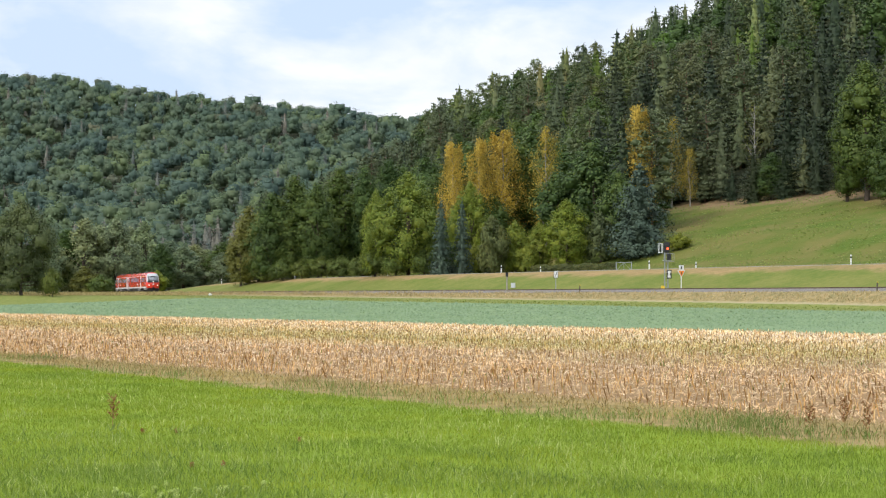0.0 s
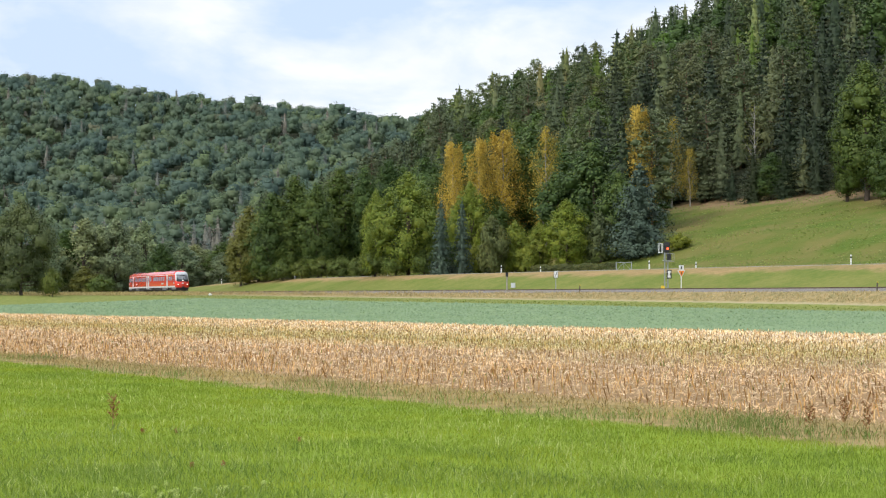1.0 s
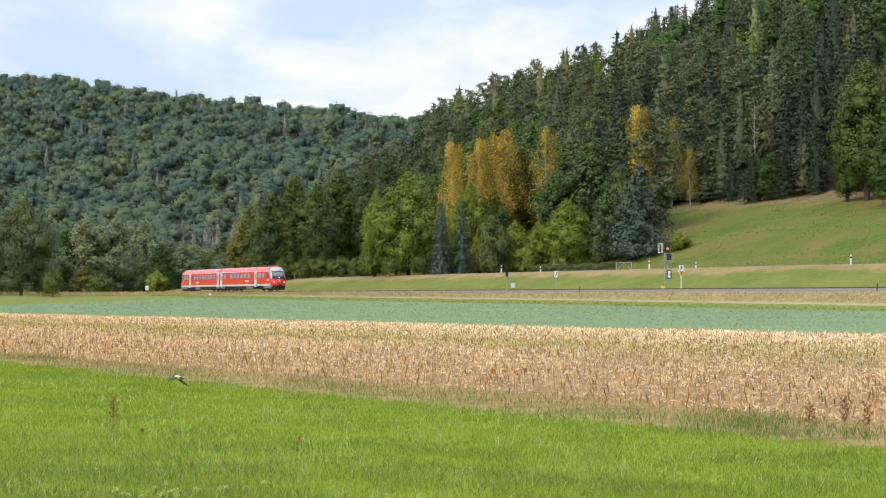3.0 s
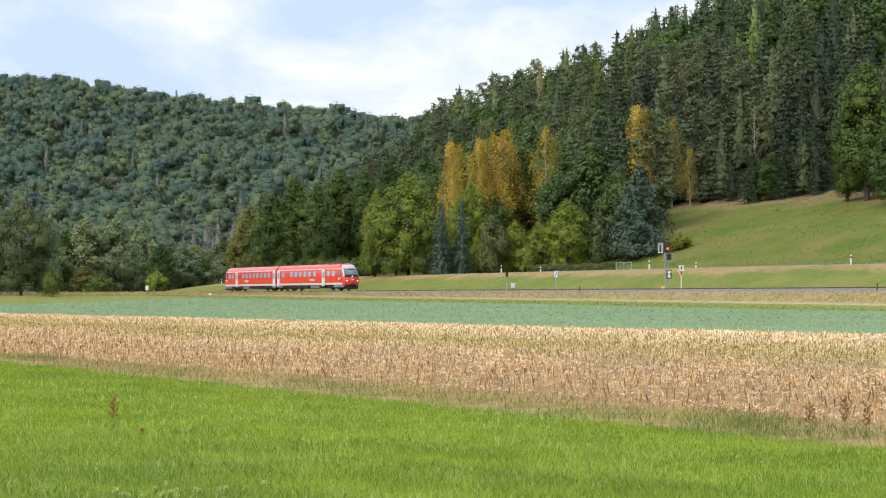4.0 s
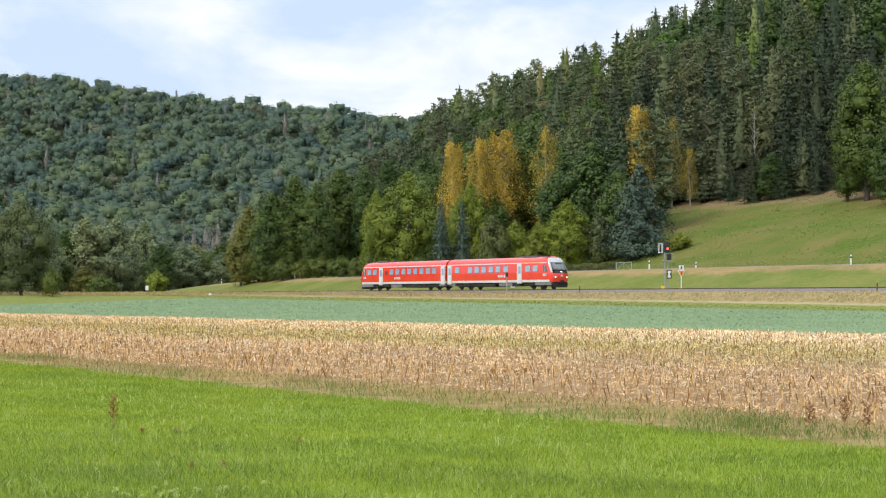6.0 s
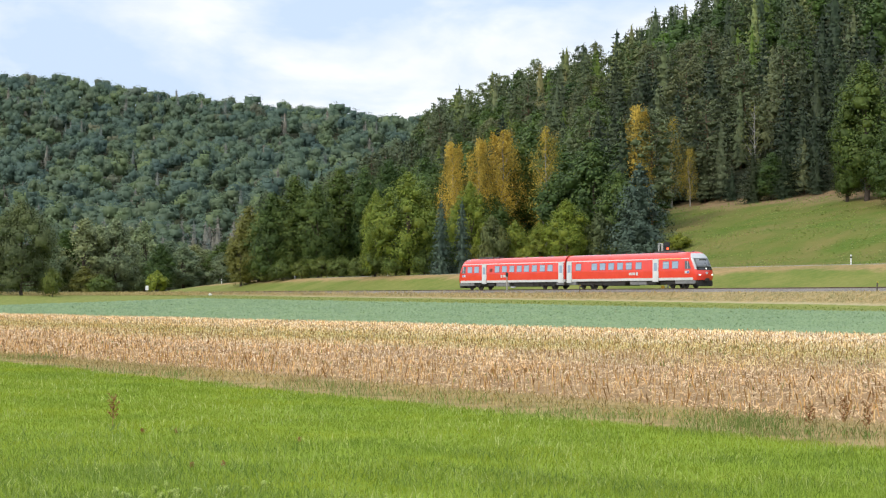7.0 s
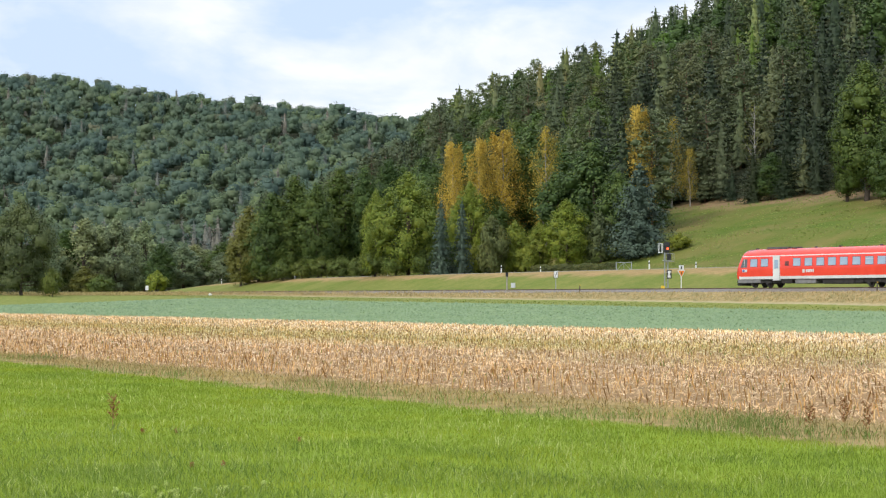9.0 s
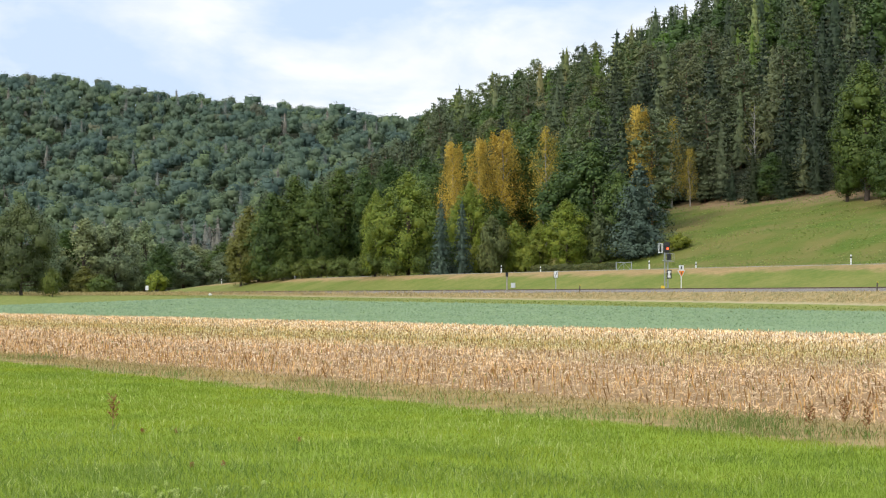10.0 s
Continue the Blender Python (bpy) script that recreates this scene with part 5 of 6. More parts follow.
def build_signs():
    a = tagged(new("speed_sign"), "orange triangle speed sign with white plate on post", "railway sign")
    part("post", bm_rod(0.06, (0, 0, -0.2), (0, 0, 3.0), 10), M_WHITE, a)
    tri = part("plate", tri_bm(0.95, 0.9, 0.02, (0, -0.09, 1.75)), M_WHITE, a, "white triangular plate")
    part("field", tri_bm(0.74, 0.68, 0.012, (0, -0.125, 1.9)), M_ORANGE, tri, "orange triangle")
    part("mark", bm_box(0.1, 0.015, 0.3, (0, -0.145, 2.28)), M_BLACK, tri)
    b = part("number_plate", bm_box(0.6, 0.04, 0.55, (0, -0.09, 2.98), 0.01), M_WHITE, a, "white plate with dark bar")
    part("bar", bm_box(0.2, 0.015, 0.34, (0, -0.12, 2.98)), M_BLACK, b)
    a.matrix_basis = pose(28.9, 210.9, gz(28.9, 210.9), 0, 0, 8)
    c = tagged(new("route_sign"), "white rectangular railway sign with black border", "railway sign")
    part("post", bm_rod(0.05, (0, 0, -0.2), (0, 0, 2.9), 10), M_GALV, c)
    pl = part("plate", bm_box(0.6, 0.04, 1.0, (0, -0.08, 2.45), 0.01), M_BLACK, c)
    part("field", bm_box(0.48, 0.015, 0.88, (0, -0.107, 2.45)), M_WHITE, pl, "white sign face")
    part("mark", merge(bm_box(0.07, 0.012, 0.42, (0.08, -0.12, 2.6)), bm_box(0.07, 0.012, 0.3, (-0.06, -0.12, 2.3))), M_BLACK, pl)
    c.matrix_basis = pose(15.1, 232.7, gz(15.1, 232.7), 0, 0, 4)
    e = tagged(new("telephone_post"), "grey concrete post with dark box on top", "post")
    part("post", bm_box(0.17, 0.17, 2.4, (0, 0, 1.1), 0.02), M_SLEEPER, e)
    part("box", bm_box(0.36, 0.3, 0.55, (0, -0.02, 2.4), 0.03), M_BLACK, e, "dark grey box")
    e.matrix_basis = pose(8.5, 231.2, gz(8.5, 231.2))
    g = tagged(new("cable_cabinet"), "small pale grey cable cabinet by the line", "cabinet")
    part("body", bm_box(0.62, 0.4, 0.68, (0, 0, 0.36), 0.03), M_CABINET, g)
    part("lid", bm_box(0.68, 0.46, 0.06, (0, 0, 0.72), 0.015), M_CABINET, g)
    part("door", bm_box(0.5, 0.02, 0.5, (0, -0.21, 0.36), 0.008), M_CABINET, g)
    g.matrix_basis = pose(10.07, 249.7, gz(10.07, 249.7))
    h = tagged(new("route_sign"), "white railway sign plate far down the line", "railway sign")
    part("post", bm_rod(0.05, (0, 0, -0.2), (0, 0, 1.6), 8), M_GALV, h)
    part("plate", bm_box(0.7, 0.05, 1.05, (0, -0.05, 1.55), 0.01), M_WHITE, h)
    h.matrix_basis = pose(-67.9, 398.9, gz(-67.9, 398.9))
    for x, y in ((17.1, 217.7), (43.8, 175.5)):
        k = tagged(new("marker_post"), "short dark weathered wooden marker post", "post")
        part("shaft", bm_box(0.13, 0.13, 0.95, (0, 0, 0.4), 0.02), M_OLDWOOD, k)
        part("cap", bm_box(0.15, 0.15, 0.06, (0, 0, 0.9), 0.01), M_YELLOW, k)
        k.matrix_basis = pose(x, y, gz(x, y), 0, 3, 0)
    m = tagged(new("boundary_stone"), "white painted stone in the grass", "stone")
    part("stone", bm_box(0.7, 0.5, 0.5, (0, 0, 0.2), 0.15), M_WHITE, m)
    m.matrix_basis = pose(-41.0, 306.0, gz(-41.0, 306.0))


def build_delineators():
    """Roadside posts: white, with a black band and a reflector."""
    root = tagged(new("delineator_post"), "white roadside delineator post with black band", "post", "delineators along the road")
    bm = bmesh.new()
    bmesh.ops.create_cone(bm, cap_ends=True, segments=8, radius1=0.1, radius2=0.085, depth=1.2, matrix=Matrix.Translation((0, 0, 0.55)))
    part("shaft", bm, M_WHITE, root)
    part("band", bm_rod(0.1, (0, 0, 0.78), (0, 0, 0.98), 8), M_BLACK, root, "black band")
    part("top", bm_rod(0.085, (0, 0, 1.15), (0, 0, 1.22), 8, 0.03), M_WHITE, root)
    spots = [(-29.2, 342.7), (-9.7, 304.1), (9.1, 272.0), (28.6, 240.9), (49.0, 208.8), (-50.5, 396.6), (-22.9, 344.5), (-3.3, 305.9), (15.4, 274.2), (35.3, 242.6)]
    for i, (x, y) in enumerate(spots):
        m = pose(x, y, gz(x, y) - (0.0 if i < 6 else 0.15), 0, (i * 37 % 5) - 2, 0)
        if i == 0:
            root.matrix_basis = m
        else:
            copy_thing(root, m)


def build_hedge():
    rng = np.random.default_rng(61)
    root = tagged(new("garden_hedge"), "clipped brown-green hedge behind a wire fence", "hedge")
    N = 5200
    t = rng.random(N)
    w = rng.normal(0, 0.22, N)
    hz = rng.random(N) ** 0.8 * (1.3 + 0.12 * np.sin(t * 40))
    x, y = 5.3 + 21.2 * t + 0.84 * w, 301 - 33 * t + 0.53 * w
    c = np.stack([x, y, ground_z(x, y) + hz], 1)
    part("foliage", mesh_from("foliage", *kites(rng, c, np.tile([[-0.4, -0.8, 0.5]], (N, 1)), 0.3, 0.22, 0.6), M_HEDGE), None, root)
    part("stems", mesh_from("stems", *join([limb((5.3 + 21.2 * q, 301 - 33 * q, gz(5.3 + 21.2 * q, 301 - 33 * q) - 0.1), (5.3 + 21.2 * q, 301 - 33 * q, gz(5.3 + 21.2 * q, 301 - 33 * q) + 1.0), 0.04, 0.02, 5) for q in np.linspace(0, 1, 60)]), M_BARK), None, root)
    gate = tagged(new("garden_gate"), "grey metal tube gate in the garden fence", "gate")
    part("gate_frame", frame_bm(2.3, 1.15, 0.04, (0, 0, 0.75)), M_GALV, gate)
    part("brace", merge(bm_rod(0.03, (-1.1, 0, 0.2), (0, 0, 1.3), 6), bm_rod(0.03, (1.1, 0, 0.2), (0, 0, 1.3), 6), bm_rod(0.03, (0, 0, 0.2), (0, 0, 1.3), 6)), M_GALV, gate)
    for dx in (-1.22, 1.22):
        part("gate_post", bm_rod(0.06, (dx, 0, -0.2), (dx, 0, 1.45), 8), M_GALV, gate)
    gate.matrix_basis = pose(27.7, 266.2, gz(27.7, 266.2), 0, 0, -20)


build_signal(27.4, 213.3)
build_signs()
build_delineators()
build_hedge()


# ---- train ----
M_RED = solid_mat("red_paint", (0.7, 0.036, 0.018), (0.8, 0.055, 0.028), 0.22, 0.7, coat=0.6)
M_LIGHTGREY = solid_mat("light_grey_paint", (0.52, 0.52, 0.51), (0.66, 0.66, 0.65), 0.4, 1.0)
M_SILVER = solid_mat("silver_paint", (0.4, 0.41, 0.42), (0.5, 0.51, 0.52), 0.35, 2.0)
M_UNDER = solid_mat("grimy_underframe", (0.012, 0.011, 0.01), (0.04, 0.035, 0.03), 0.8, 2.0, bump=0.3)
M_TANK = solid_mat("grey_tank", (0.13, 0.13, 0.13), (0.24, 0.235, 0.23), 0.7, 2.0)
M_ROOFKIT = solid_mat("roof_unit_grey", (0.05, 0.05, 0.05), (0.13, 0.13, 0.13), 0.7, 2.0)
M_GLASS = solid_mat("tinted_window_glass", (0.22, 0.3, 0.4), (0.32, 0.41, 0.52), 0.06, 0.8, spec=0.9)
M_SCREEN = solid_mat("dark_windscreen_glass", (0.05, 0.055, 0.06), (0.09, 0.1, 0.11), 0.05, 0.8, spec=0.9)
# the pale grey base colour stands in for sky reflected in the upper windscreen
M_SKYGLASS = solid_mat("sky_paled_windscreen", (0.3, 0.32, 0.35), (0.48, 0.5, 0.53), 0.06, 1.2, spec=0.9)
M_RUBBER = solid_mat("black_rubber", (0.012, 0.012, 0.012), (0.03, 0.03, 0.03), 0.8, 3.0)
M_WHEEL = solid_mat("wheel_steel", (0.03, 0.026, 0.022), (0.09, 0.075, 0.06), 0.6, 3.0, metal=0.3)
M_BLUE = solid_mat("blue_emblem", (0.03, 0.06, 0.3), (0.05, 0.09, 0.4), 0.4, 3.0)
M_FIRST = solid_mat("yellow_class_stripe", (0.72, 0.42, 0.04), (0.8, 0.5, 0.06), 0.4, 3.0)
M_HEADLAMP = glow_mat("headlamp_glow", (1.0, 0.97, 0.88), 1.6)

ROWS = [(0.93, 1.38), (1.24, 1.405), (1.75, 1.43), (2.2, 1.45), (2.9, 1.416), (3.22, 1.4), (3.42, 1.388), (3.52, 1.37), (3.72, 1.3), (3.92, 1.17), (4.08, 1.0), (4.2, 0.76), (4.27, 0.45), (4.29, 0.05)]
ARC = (0.93, 0.82, 0.62, 0.32, 0.0, -0.32, -0.62, -0.82, -0.93)


def nose_x(y, z):
    """Foremost point of the cab at height z and side y."""
    base = np.interp(z, [0.9, 1.3, 2.1, 2.4, 3.5, 4.0, 4.29], [12.66, 12.82, 12.72, 12.58, 11.92, 11.4, 10.9])
    return float(base) - 0.34 * (y / 1.3) ** 2 - 0.1 * abs(y / 1.3) ** 4


def shell_row(z, w):
    flat = [(-12.72, w), (-6.0, w), (2.0, w), (9.6, w), (10.9, w * 0.995)]
    front = [(nose_x(a * w, z), a * w) for a in ARC]
    corner = [(min(11.9, front[0][0] - 0.25), w * 0.982)]
    left = flat + corner
    return [(x, y, z) for x, y in left] + [(x, y, z) for x, y in front] + [(x, -y, z) for x, y in reversed(left)]


def build_shell(root):
    rows = [shell_row(z, w) for z, w in ROWS]
    k = len(rows[0])
    bm = bmesh.new()
    vs = [[bm.verts.new(p) for p in r] for r in rows]
    for j in range(len(rows) - 1):
        for i in range(k):
            q = (i + 1) % k
            f = bm.faces.new((vs[j][i], vs[j][q], vs[j + 1][q], vs[j + 1][i]))
            f.smooth = True
            front = 6 <= i <= 13 or i in (5, 14)
            if j == 0 and not front:
                f.material_index = 1
            elif j == 6 and not (5 <= i <= 14) and i != k - 1:
                f.material_index = 1
            elif 6 <= i <= 13 and 3 <= j <= 9:
                f.material_index = 2
            elif i == k - 1 and j < 7:
                f.material_index = 0
    for e in bm.edges:
        if min(v.co.x for v in e.verts) < -12.7:
            e.smooth = False
    bm.faces.new([v for v in reversed(vs[0])])
    bm.faces.new(vs[-1])
    body = part("body", bm, None, root, "red body shell with pale grey stripes")
    for m in (M_RED, M_LIGHTGREY, M_SILVER):
        body.data.materials.append(m)
    # windscreen, slightly proud of the cab
    bm = bmesh.new()
    zs = np.linspace(2.5, 3.5, 6)
    grid = []
    for z in zs:
        w = float(np.interp(z, [r[0] for r in ROWS], [r[1] for r in ROWS])) * 0.78
        grid.append([bm.verts.new((nose_x(y, z) + 0.018, y, z)) for y in np.linspace(-w, w, 9)])
    for a, b in zip(grid, grid[1:]):
        for i in range(8):
            bm.faces.new((a[i], a[i + 1], b[i + 1], b[i])).smooth = True
    bmesh.ops.solidify(bm, geom=bm.faces[:], thickness=0.015)
    ws = part("windscreen", bm, M_SKYGLASS, root, "sloping windscreen with pale sky reflection in its colour")
    bm = bmesh.new()
    grid = []
    for z in np.linspace(2.12, 2.49, 3):
        w = float(np.interp(z, [r[0] for r in ROWS], [r[1] for r in ROWS])) * 0.8
        grid.append([bm.verts.new((nose_x(y, z) + 0.018, y, z)) for y in np.linspace(-w, w, 9)])
    for a, b in zip(grid, grid[1:]):
        for i in range(8):
            bm.faces.new((a[i], a[i + 1], b[i + 1], b[i])).smooth = True
    bmesh.ops.solidify(bm, geom=bm.faces[:], thickness=0.015)
    part("screen_sill", bm, M_SCREEN, ws, "dark band below the windscreen")
    part("lamp", bm_rod(0.08, (nose_x(0, 2.28) - 0.02, 0, 2.28), (nose_x(0, 2.28) + 0.05, 0, 2.28), 12), M_HEADLAMP, ws, "lit white lamp")
    part("destination_board", bm_box(0.05, 1.0, 0.2, (nose_x(0, 3.32) + 0.02, 0, 3.32), 0.01), M_ROOFKIT, ws)
    part("wiper", bm_rod(0.018, (nose_x(0.3, 2.3) + 0.05, 0.35, 2.3), (nose_x(0.2, 2.9) + 0.05, 0.1, 2.95), 6), M_RUBBER, ws)
    for sy in (-1, 1):
        x = nose_x(0.95, 1.62)
        h = part("headlight", bm_box(0.1, 0.38, 0.17, (x + 0.02, sy * 0.95, 1.55), 0.04), M_LIGHTGREY, root, "pale headlight housing")
        part("bulb", bm_rod(0.07, (x + 0.06, sy * 0.9, 1.55), (x + 0.1, sy * 0.9, 1.55), 12), M_HEADLAMP, h, "lit headlamp")
    part("emblem", bm_box(0.02, 0.34, 0.24, (nose_x(0, 1.75) + 0.005, 0, 1.75), 0.005), M_LIGHTGREY, root)
    part("front_apron", merge(bm_box(1.5, 2.45, 0.55, (11.75, 0, 0.66), 0.12), bm_box(0.9, 2.2, 0.3, (12.15, 0, 0.38), 0.08)), M_UNDER, root, "black apron below the nose")
    part("coupler", merge(bm_box(0.55, 0.4, 0.36, (12.75, 0, 0.98), 0.05), bm_rod(0.06, (12.9, 0.2, 0.98), (13.05, 0.2, 0.98), 8)), M_UNDER, root)
    part("gangway", merge(*[bm_box(0.09, 2.3 - 0.12 * (i % 2), 2.9 - 0.1 * (i % 2), (-12.76 - i * 0.045, 0, 2.35), 0.03) for i in range(4)]), M_RUBBER, root, "black folding gangway bellows")
    return body


def shared(bm, mat, name):
    me = bpy.data.meshes.new(name)
    bm.to_mesh(me)
    bm.free()
    me.materials.append(mat)
    return me


PANE = shared(bm_box(1.1, 0.03, 0.82, (0, 0, 0), 0.012), M_GLASS, "window")
FRAME = shared(merge(bm_box(1.18, 0.02, 0.9, (0, 0.012, 0), 0.008)), M_RUBBER, "window_frame")
SASH = shared(bm_box(1.1, 0.012, 0.035, (0, -0.02, 0.2)), M_LIGHTGREY, "sash")
LEAF = shared(merge(bm_box(1.12, 0.05, 2.62, (0, 0, 0.12), 0.02), bm_box(1.2, 0.03, 0.1, (0, 0.01, -1.24), 0.01)), M_LIGHTGREY, "door")
DOORGLASS = shared(bm_box(0.62, 0.03, 0.98, (0, -0.02, 0.5), 0.012), M_GLASS, "pane")
DOORGAP = shared(bm_box(0.02, 0.02, 2.7, (0.52, -0.022, 0)), M_RUBBER, "door_seal")


def at_side(ob, x, sy, z, out=1.43, tilt=0.0):
    ob.matrix_basis = pose(x, sy * out, z, tilt, 0, 0 if sy < 0 else 180)
    return ob


def cab_window(root, sy):
    bm = bmesh.new()
    pts = [(11.62, 2.25), (10.55, 2.25), (10.5, 3.18), (11.15, 3.18)]
    zz, ww = [r[0] for r in ROWS], [r[1] for r in ROWS]
    a = [bm.verts.new((x, sy * (float(np.interp(z, zz, ww)) + 0.008), z)) for x, z in pts]
    b = [bm.verts.new((v.co.x, v.co.y - sy * 0.06, v.co.z)) for v in a]
    bm.faces.new(a)
    bm.faces.new(b[::-1])
    for i in range(4):
        j = (i + 1) % 4
        bm.faces.new((a[i], b[i], b[j], a[j]))
    bmesh.ops.recalc_face_normals(bm, faces=bm.faces[:])
    w = part("cab_window", bm, M_SCREEN, root, "dark cab side window")
    part("window_bar", bm_box(0.05, 0.06, 0.9, (11.0, sy * 1.424, 2.72)), M_LIGHTGREY, w)


def build_railcar(label, windows, doors, first, sashes):
    """One car; its cab looks along local x. Openings are given from the cab's nose back."""
    root = tagged(new("railcar"), label, "train", "two coupled railcars")
    build_shell(root)
    for sy in (-1, 1):
        cab_window(root, sy)
        for i, c in enumerate(windows):
            w = at_side(part("window", PANE, None, root), 12.94 - c, sy, 2.74, 1.43, -2.8)
            part("window_frame", FRAME, None, w)
            if i in sashes:
                part("sash", SASH, None, w)
        for c in doors:
            d = at_side(part("door", LEAF, None, root, "pale grey door"), 12.94 - c, sy, 2.06, 1.436)
            part("pane", DOORGLASS, None, d)
            part("door_seal", DOORGAP, None, d)
        emb = part("emblem", bm_box(0.8, 0.012, 0.3, (10.95, sy * 1.444, 1.88), 0.004), M_LIGHTGREY, root)
        part("stroke", bm_box(0.34, 0.012, 0.2, (11.12, sy * 1.452, 1.88), 0.004), M_BLUE, emb)
        part("lettering", merge(*[bm_box(0.2, 0.012, 0.32, (0.2 + i * 0.25, sy * 1.444, 1.78), 0.01) for i in range(5)], bm_box(0.34, 0.012, 0.38, (1.65, sy * 1.444, 1.78), 0.02)), M_LIGHTGREY, root, "row of pale bars")
        if not first:
            part("air_intake", merge(*[bm_box(0.6, 0.03, 0.07, (4.2, sy * (1.442 - 0.005 * i), 2.4 + 0.1 * i)) for i in range(5)]), M_UNDER, root)
        if first:
            part("class_stripe", bm_box(4.4, 0.014, 0.09, (7.6, sy * 1.396, 3.46)), M_FIRST, root, "yellow stripe above the windows")
    # roof units
    part("roof_unit", merge(bm_box(3.4, 1.3, 0.3, (6.6, 0, 4.32), 0.08), bm_box(0.9, 0.9, 0.22, (4.0, 0.1, 4.33), 0.05)), M_ROOFKIT, root, "dark ventilation unit on the roof")
    for x in (1.0, -2.6, -8.4, 10.2):
        part("roof_vent", bm_box(0.3, 0.3, 0.16, (x, 0.2, 4.34), 0.04), M_ROOFKIT, root)
    # underframe
    for x, l in ((10.4, 3.6), (-11.6, 1.6)):
        part("side_skirt", bm_box(l, 2.6, 0.45, (x, 0, 0.74), 0.03), M_TANK, root, "grey skirt below the floor")
    part("underframe", bm_box(24.0, 2.2, 0.3, (-0.2, 0, 0.86), 0.03), M_UNDER, root)
    part("fuel_tank", bm_box(3.2, 2.5, 0.5, (1.6, 0, 0.66), 0.06), M_TANK, root)
    part("exhaust_box", merge(bm_box(1.2, 2.35, 0.5, (-6.2, 0, 0.66), 0.05), bm_rod(0.14, (-6.9, -1.0, 0.7), (-5.4, -1.0, 0.7), 10)), M_UNDER, root)
    part("air_tank", merge(*[bm_rod(0.17, (5.6, sy * 0.95, 0.62), (6.8, sy * 0.95, 0.62), 12) for sy in (-1, 1)]), M_UNDER, root)
    part("engine_box", bm_box(4.6, 2.4, 0.52, (-3.2, 0, 0.62), 0.08), M_UNDER, root)
    part("battery_box", bm_box(1.7, 2.5, 0.46, (4.4, 0, 0.68), 0.04), M_UNDER, root)
    for bx in (8.75, -8.75):
        bogie = part("bogie", merge(bm_box(3.7, 0.24, 0.34, (bx, -1.04, 0.64), 0.05), bm_box(3.7, 0.24, 0.34, (bx, 1.04, 0.64), 0.05), bm_box(0.9, 2.3, 0.34, (bx, 0, 0.6), 0.05),
                                     *[bm_box(0.5, 0.34, 0.4, (bx + ax, sy * 1.06, 0.46), 0.06) for ax in (-1.225, 1.225) for sy in (-1, 1)],
                                     *[bm_rod(0.16, (bx + ax, sy * 1.05, 0.5), (bx + ax, sy * 1.05, 0.95), 8) for ax in (-0.45, 0.45) for sy in (-1, 1)]), M_UNDER, root, "dark bogie frame")
        for ax in (-1.225, 1.225):
            part("axle", merge(bm_rod(0.08, (bx + ax, -0.9, 0.445), (bx + ax, 0.9, 0.445), 8)), M_WHEEL, bogie)
            for sy in (-1, 1):
                part("wheel", merge(bm_rod(0.445, (bx + ax, sy * 0.7, 0.445), (bx + ax, sy * 0.83, 0.445), 24), bm_rod(0.47, (bx + ax, sy * 0.67, 0.445), (bx + ax, sy * 0.7, 0.445), 24)), M_WHEEL, bogie, "worn steel wheel")
    return root


railcar_front = build_railcar("red leading diesel railcar with lit headlamps on rails", [4.15, 5.85, 10.99, 12.87, 14.6, 16.36, 18.1, 19.8, 23.1], [7.75, 25.05], True, (1, 3))
railcar_rear = build_railcar("red trailing diesel railcar with pale grey doors", [3.5, 5.2, 10.25, 12.0, 13.78, 15.5, 17.2, 19.0, 20.8, 22.5], [7.1, 24.9], False, (8,))


def head_at(t):
    return 16.267 + 28.043 * t + 0.1275 * (t - 5) ** 2


def car_rows(back, turned):
    """Rows for a car whose middle runs back metres behind the nose; it rides on two bogies."""
    rows = []
    for i in range(41):
        t = i * 0.25
        s = head_at(t) - back
        x1, y1, _ = track(s + 8.75)
        x0, y0, _ = track(s - 8.75)
        a = math.atan2(y1 - y0, x1 - x0)
        rows.append((t, Matrix.LocRotScale(((x0 + x1) / 2, (y0 + y1) / 2, RAIL_Z), Euler((0, 0, a + (math.pi if turned else 0))), None)))
    return rows


# ---- birds ----
M_BIRDBACK = solid_mat("dark_bird_plumage", (0.015, 0.015, 0.02), (0.05, 0.045, 0.045), 0.6, 20.0)
M_BIRDBELLY = solid_mat("pale_bird_belly", (0.45, 0.36, 0.26), (0.62, 0.54, 0.42), 0.7, 20.0)


def wing_bm(sy):
    bm = bmesh.new()
    out = [(0.045, 0.0), (0.05, 0.06), (0.02, 0.13), (-0.05, 0.19), (-0.035, 0.1), (-0.04, 0.0)]
    a = [bm.verts.new((x, sy * y, 0.004)) for x, y in out]
    b = [bm.verts.new((x, sy * y, -0.004)) for x, y in out]
    bm.faces.new(a)
    bm.faces.new(b[::-1])
    for i in range(6):
        j = (i + 1) % 6
        bm.faces.new((a[i], b[i], b[j], a[j]))
    bmesh.ops.recalc_face_normals(bm, faces=bm.faces[:])
    return bm


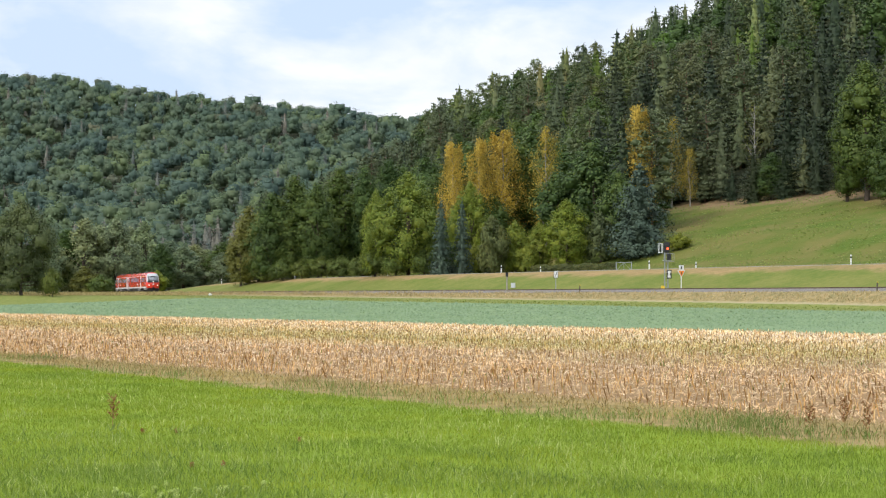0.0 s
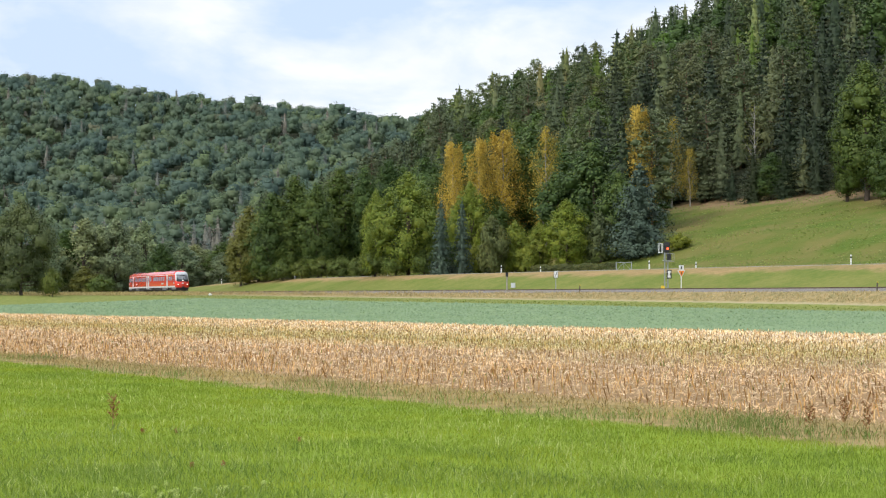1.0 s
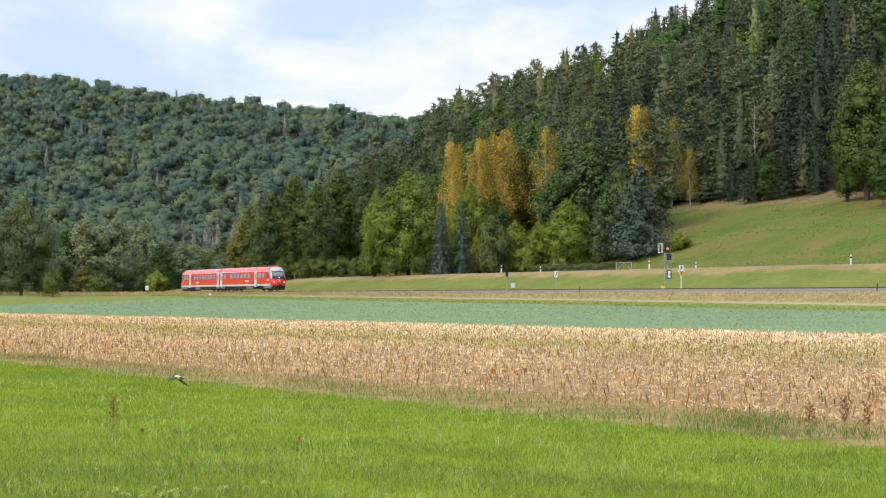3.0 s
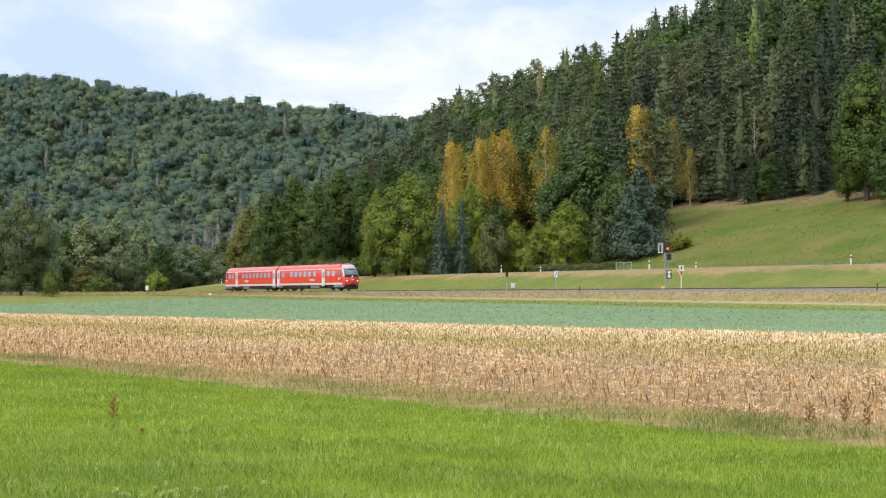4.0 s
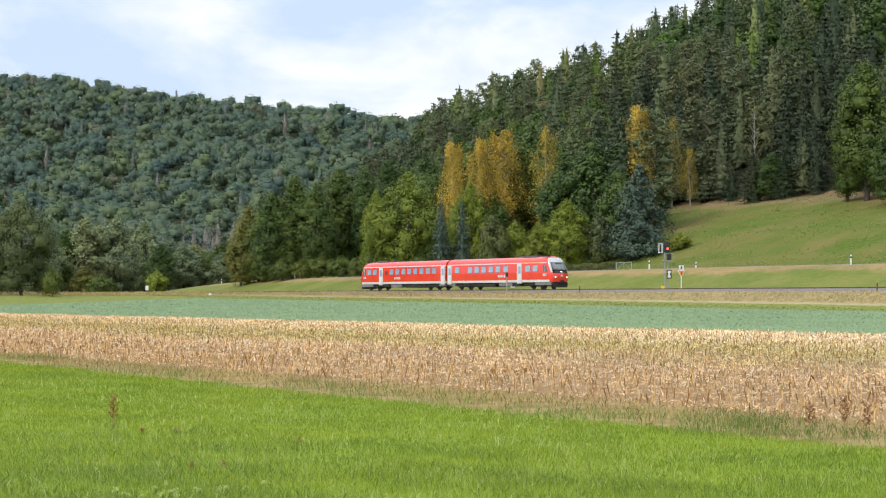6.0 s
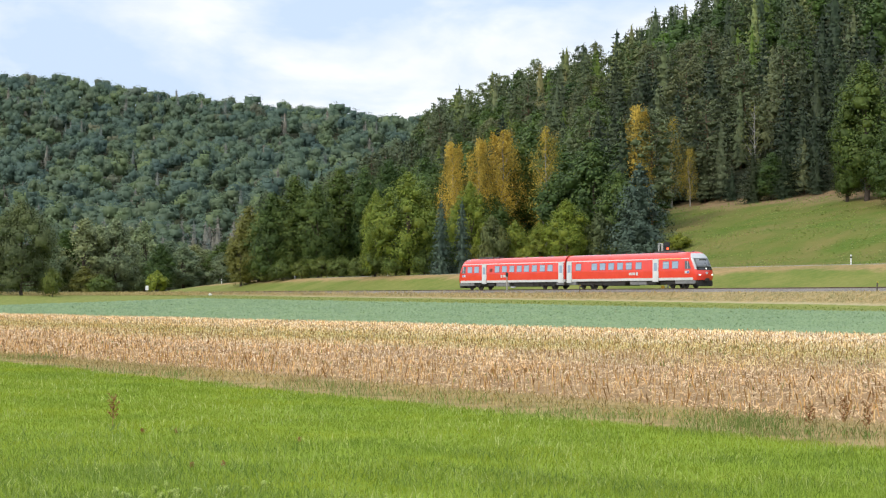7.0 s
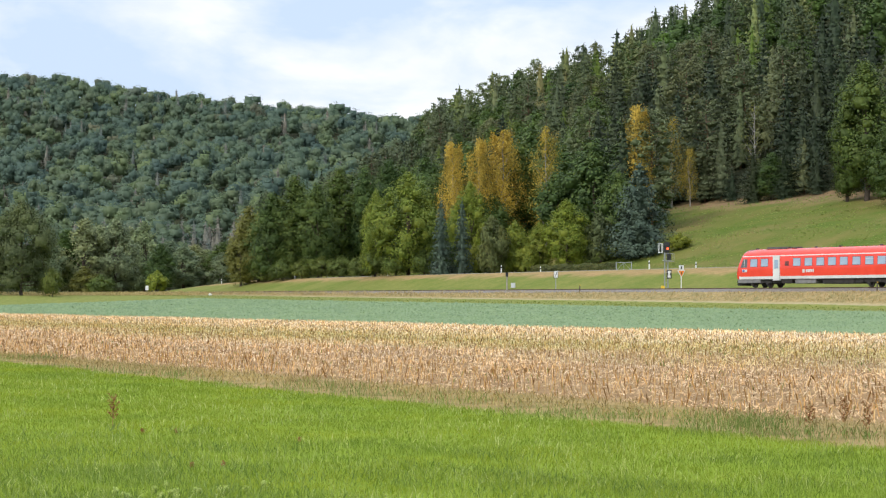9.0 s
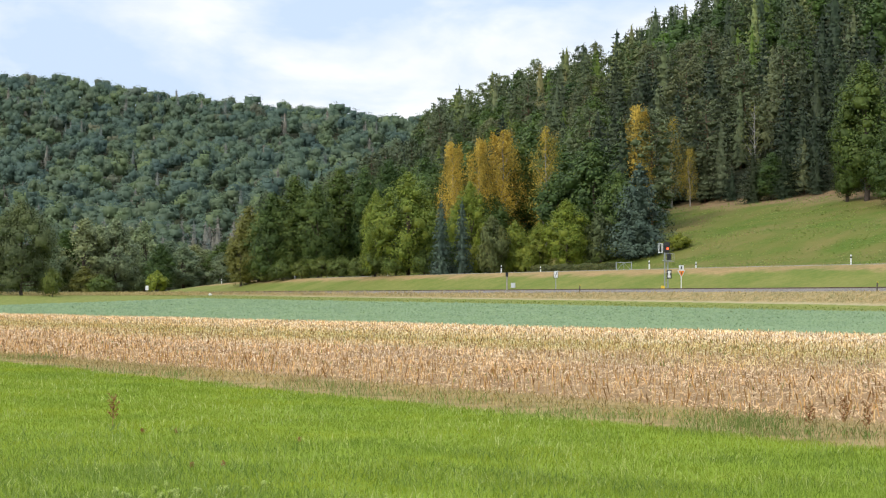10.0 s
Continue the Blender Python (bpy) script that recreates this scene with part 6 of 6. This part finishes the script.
def build_bird(label):
    root = tagged(new("swallow"), label, "bird")
    bm = bmesh.new()
    bmesh.ops.create_uvsphere(bm, u_segments=12, v_segments=8, radius=1, matrix=Matrix.Diagonal((0.075, 0.026, 0.026, 1)))
    part("body", bm, M_BIRDBELLY, root, "pale underside")
    bm = bmesh.new()
    bmesh.ops.create_uvsphere(bm, u_segments=10, v_segments=8, radius=0.022, matrix=Matrix.Translation((0.075, 0, 0.008)))
    part("head", bm, M_BIRDBACK, root)
    part("beak", bm_rod(0.007, (0.092, 0, 0.006), (0.108, 0, 0.002), 6, 0.001), M_BIRDBACK, root)
    part("tail", merge(bm_rod(0.012, (-0.06, 0.008, 0), (-0.16, 0.03, 0), 5, 0.002), bm_rod(0.012, (-0.06, -0.008, 0), (-0.16, -0.03, 0), 5, 0.002)), M_BIRDBACK, root)
    wings = [part("wing", wing_bm(sy), M_BIRDBACK, root) for sy in (1, -1)]
    return root, wings


low_bird, low_wings = build_bird("dark swallow skimming over the stubble field")
near_bird, near_wings = build_bird("small dark swallow with pale belly over the meadow")


def flight(points):
    """Rows along a flight: seconds, east, north, height."""
    rows = []
    for i, (t, x, y, z) in enumerate(points):
        a, b = points[max(0, i - 1)], points[min(len(points) - 1, i + 1)]
        d = Vector((b[1] - a[1], b[2] - a[2], b[3] - a[3]))
        yaw = math.atan2(d.y, d.x)
        rows.append((t, Matrix.Translation((x, y, z)) @ Euler((0.25, -math.asin(max(-0.7, min(0.7, d.z / d.length))), yaw)).to_matrix().to_4x4()))
    return rows


LOW_FLIGHT = [
    (0, 22.17, 32.2, 0.47),
    (0.8, 12.76, 31.0, 0.51),
    (1.3, 7.26, 29.8, 0.70),
    (1.5, 5.08, 29.1, 1.11),
    (1.6, 4.03, 28.5, 1.33),
    (1.7, 3.06, 27.9, 1.39),
    (1.8, 2.12, 27.3, 1.38),
    (1.9, 1.32, 26.0, 1.24),
    (2.0, 0.67, 25.4, 1.10),
    (2.1, 0.07, 24.8, 0.96),
    (2.2, -0.38, 23.6, 0.75),
    (2.3, -0.79, 22.3, 0.63),
    (2.5, -1.42, 20.5, 0.57),
    (2.7, -2.15, 21.1, 0.53),
    (3.2, -4.47, 23.6, 0.78),
    (3.7, -8.02, 27.3, 1.36),
    (10, -51.80, 37.2, 4.39),
]
NEAR_FLIGHT = [
    (0, -4.48, 14.0, -1.64),
    (6.6, -1.29, 14.0, -0.87),
    (7.0, 0.18, 15.0, -0.46),
    (7.3, 1.33, 16.0, -0.18),
    (7.4, 2.36, 17.0, -0.00),
    (7.5, 3.87, 18.0, 0.20),
    (7.6, 5.60, 19.0, 0.37),
    (8.0, 12.27, 22.0, 0.84),
    (10, 45.99, 30.0, 1.91),
]


def beats(sy, t0, t1):
    """Wing strokes while the bird is about."""
    rows = [(0.0, pose(0, 0, 0, sy * 20))]
    t, up = t0, 1
    while t < t1:
        rows.append((round(t, 2), pose(0, 0, 0, sy * (38 if up > 0 else -25))))
        t, up = t + 0.1, -up
    rows.append((10.0, pose(0, 0, 0, sy * 20)))
    return rows


def motions():
    walk(railcar_front, car_rows(12.94, False))
    walk(railcar_rear, car_rows(38.81, True))
    walk(low_bird, flight(LOW_FLIGHT))
    walk(near_bird, flight(NEAR_FLIGHT))
    for wings, t0, t1 in ((low_wings, 0.9, 3.4), (near_wings, 6.9, 8.0)):
        walk(wings[0], beats(1, t0, t1))
        walk(wings[1], beats(-1, t0, t1))


motions()
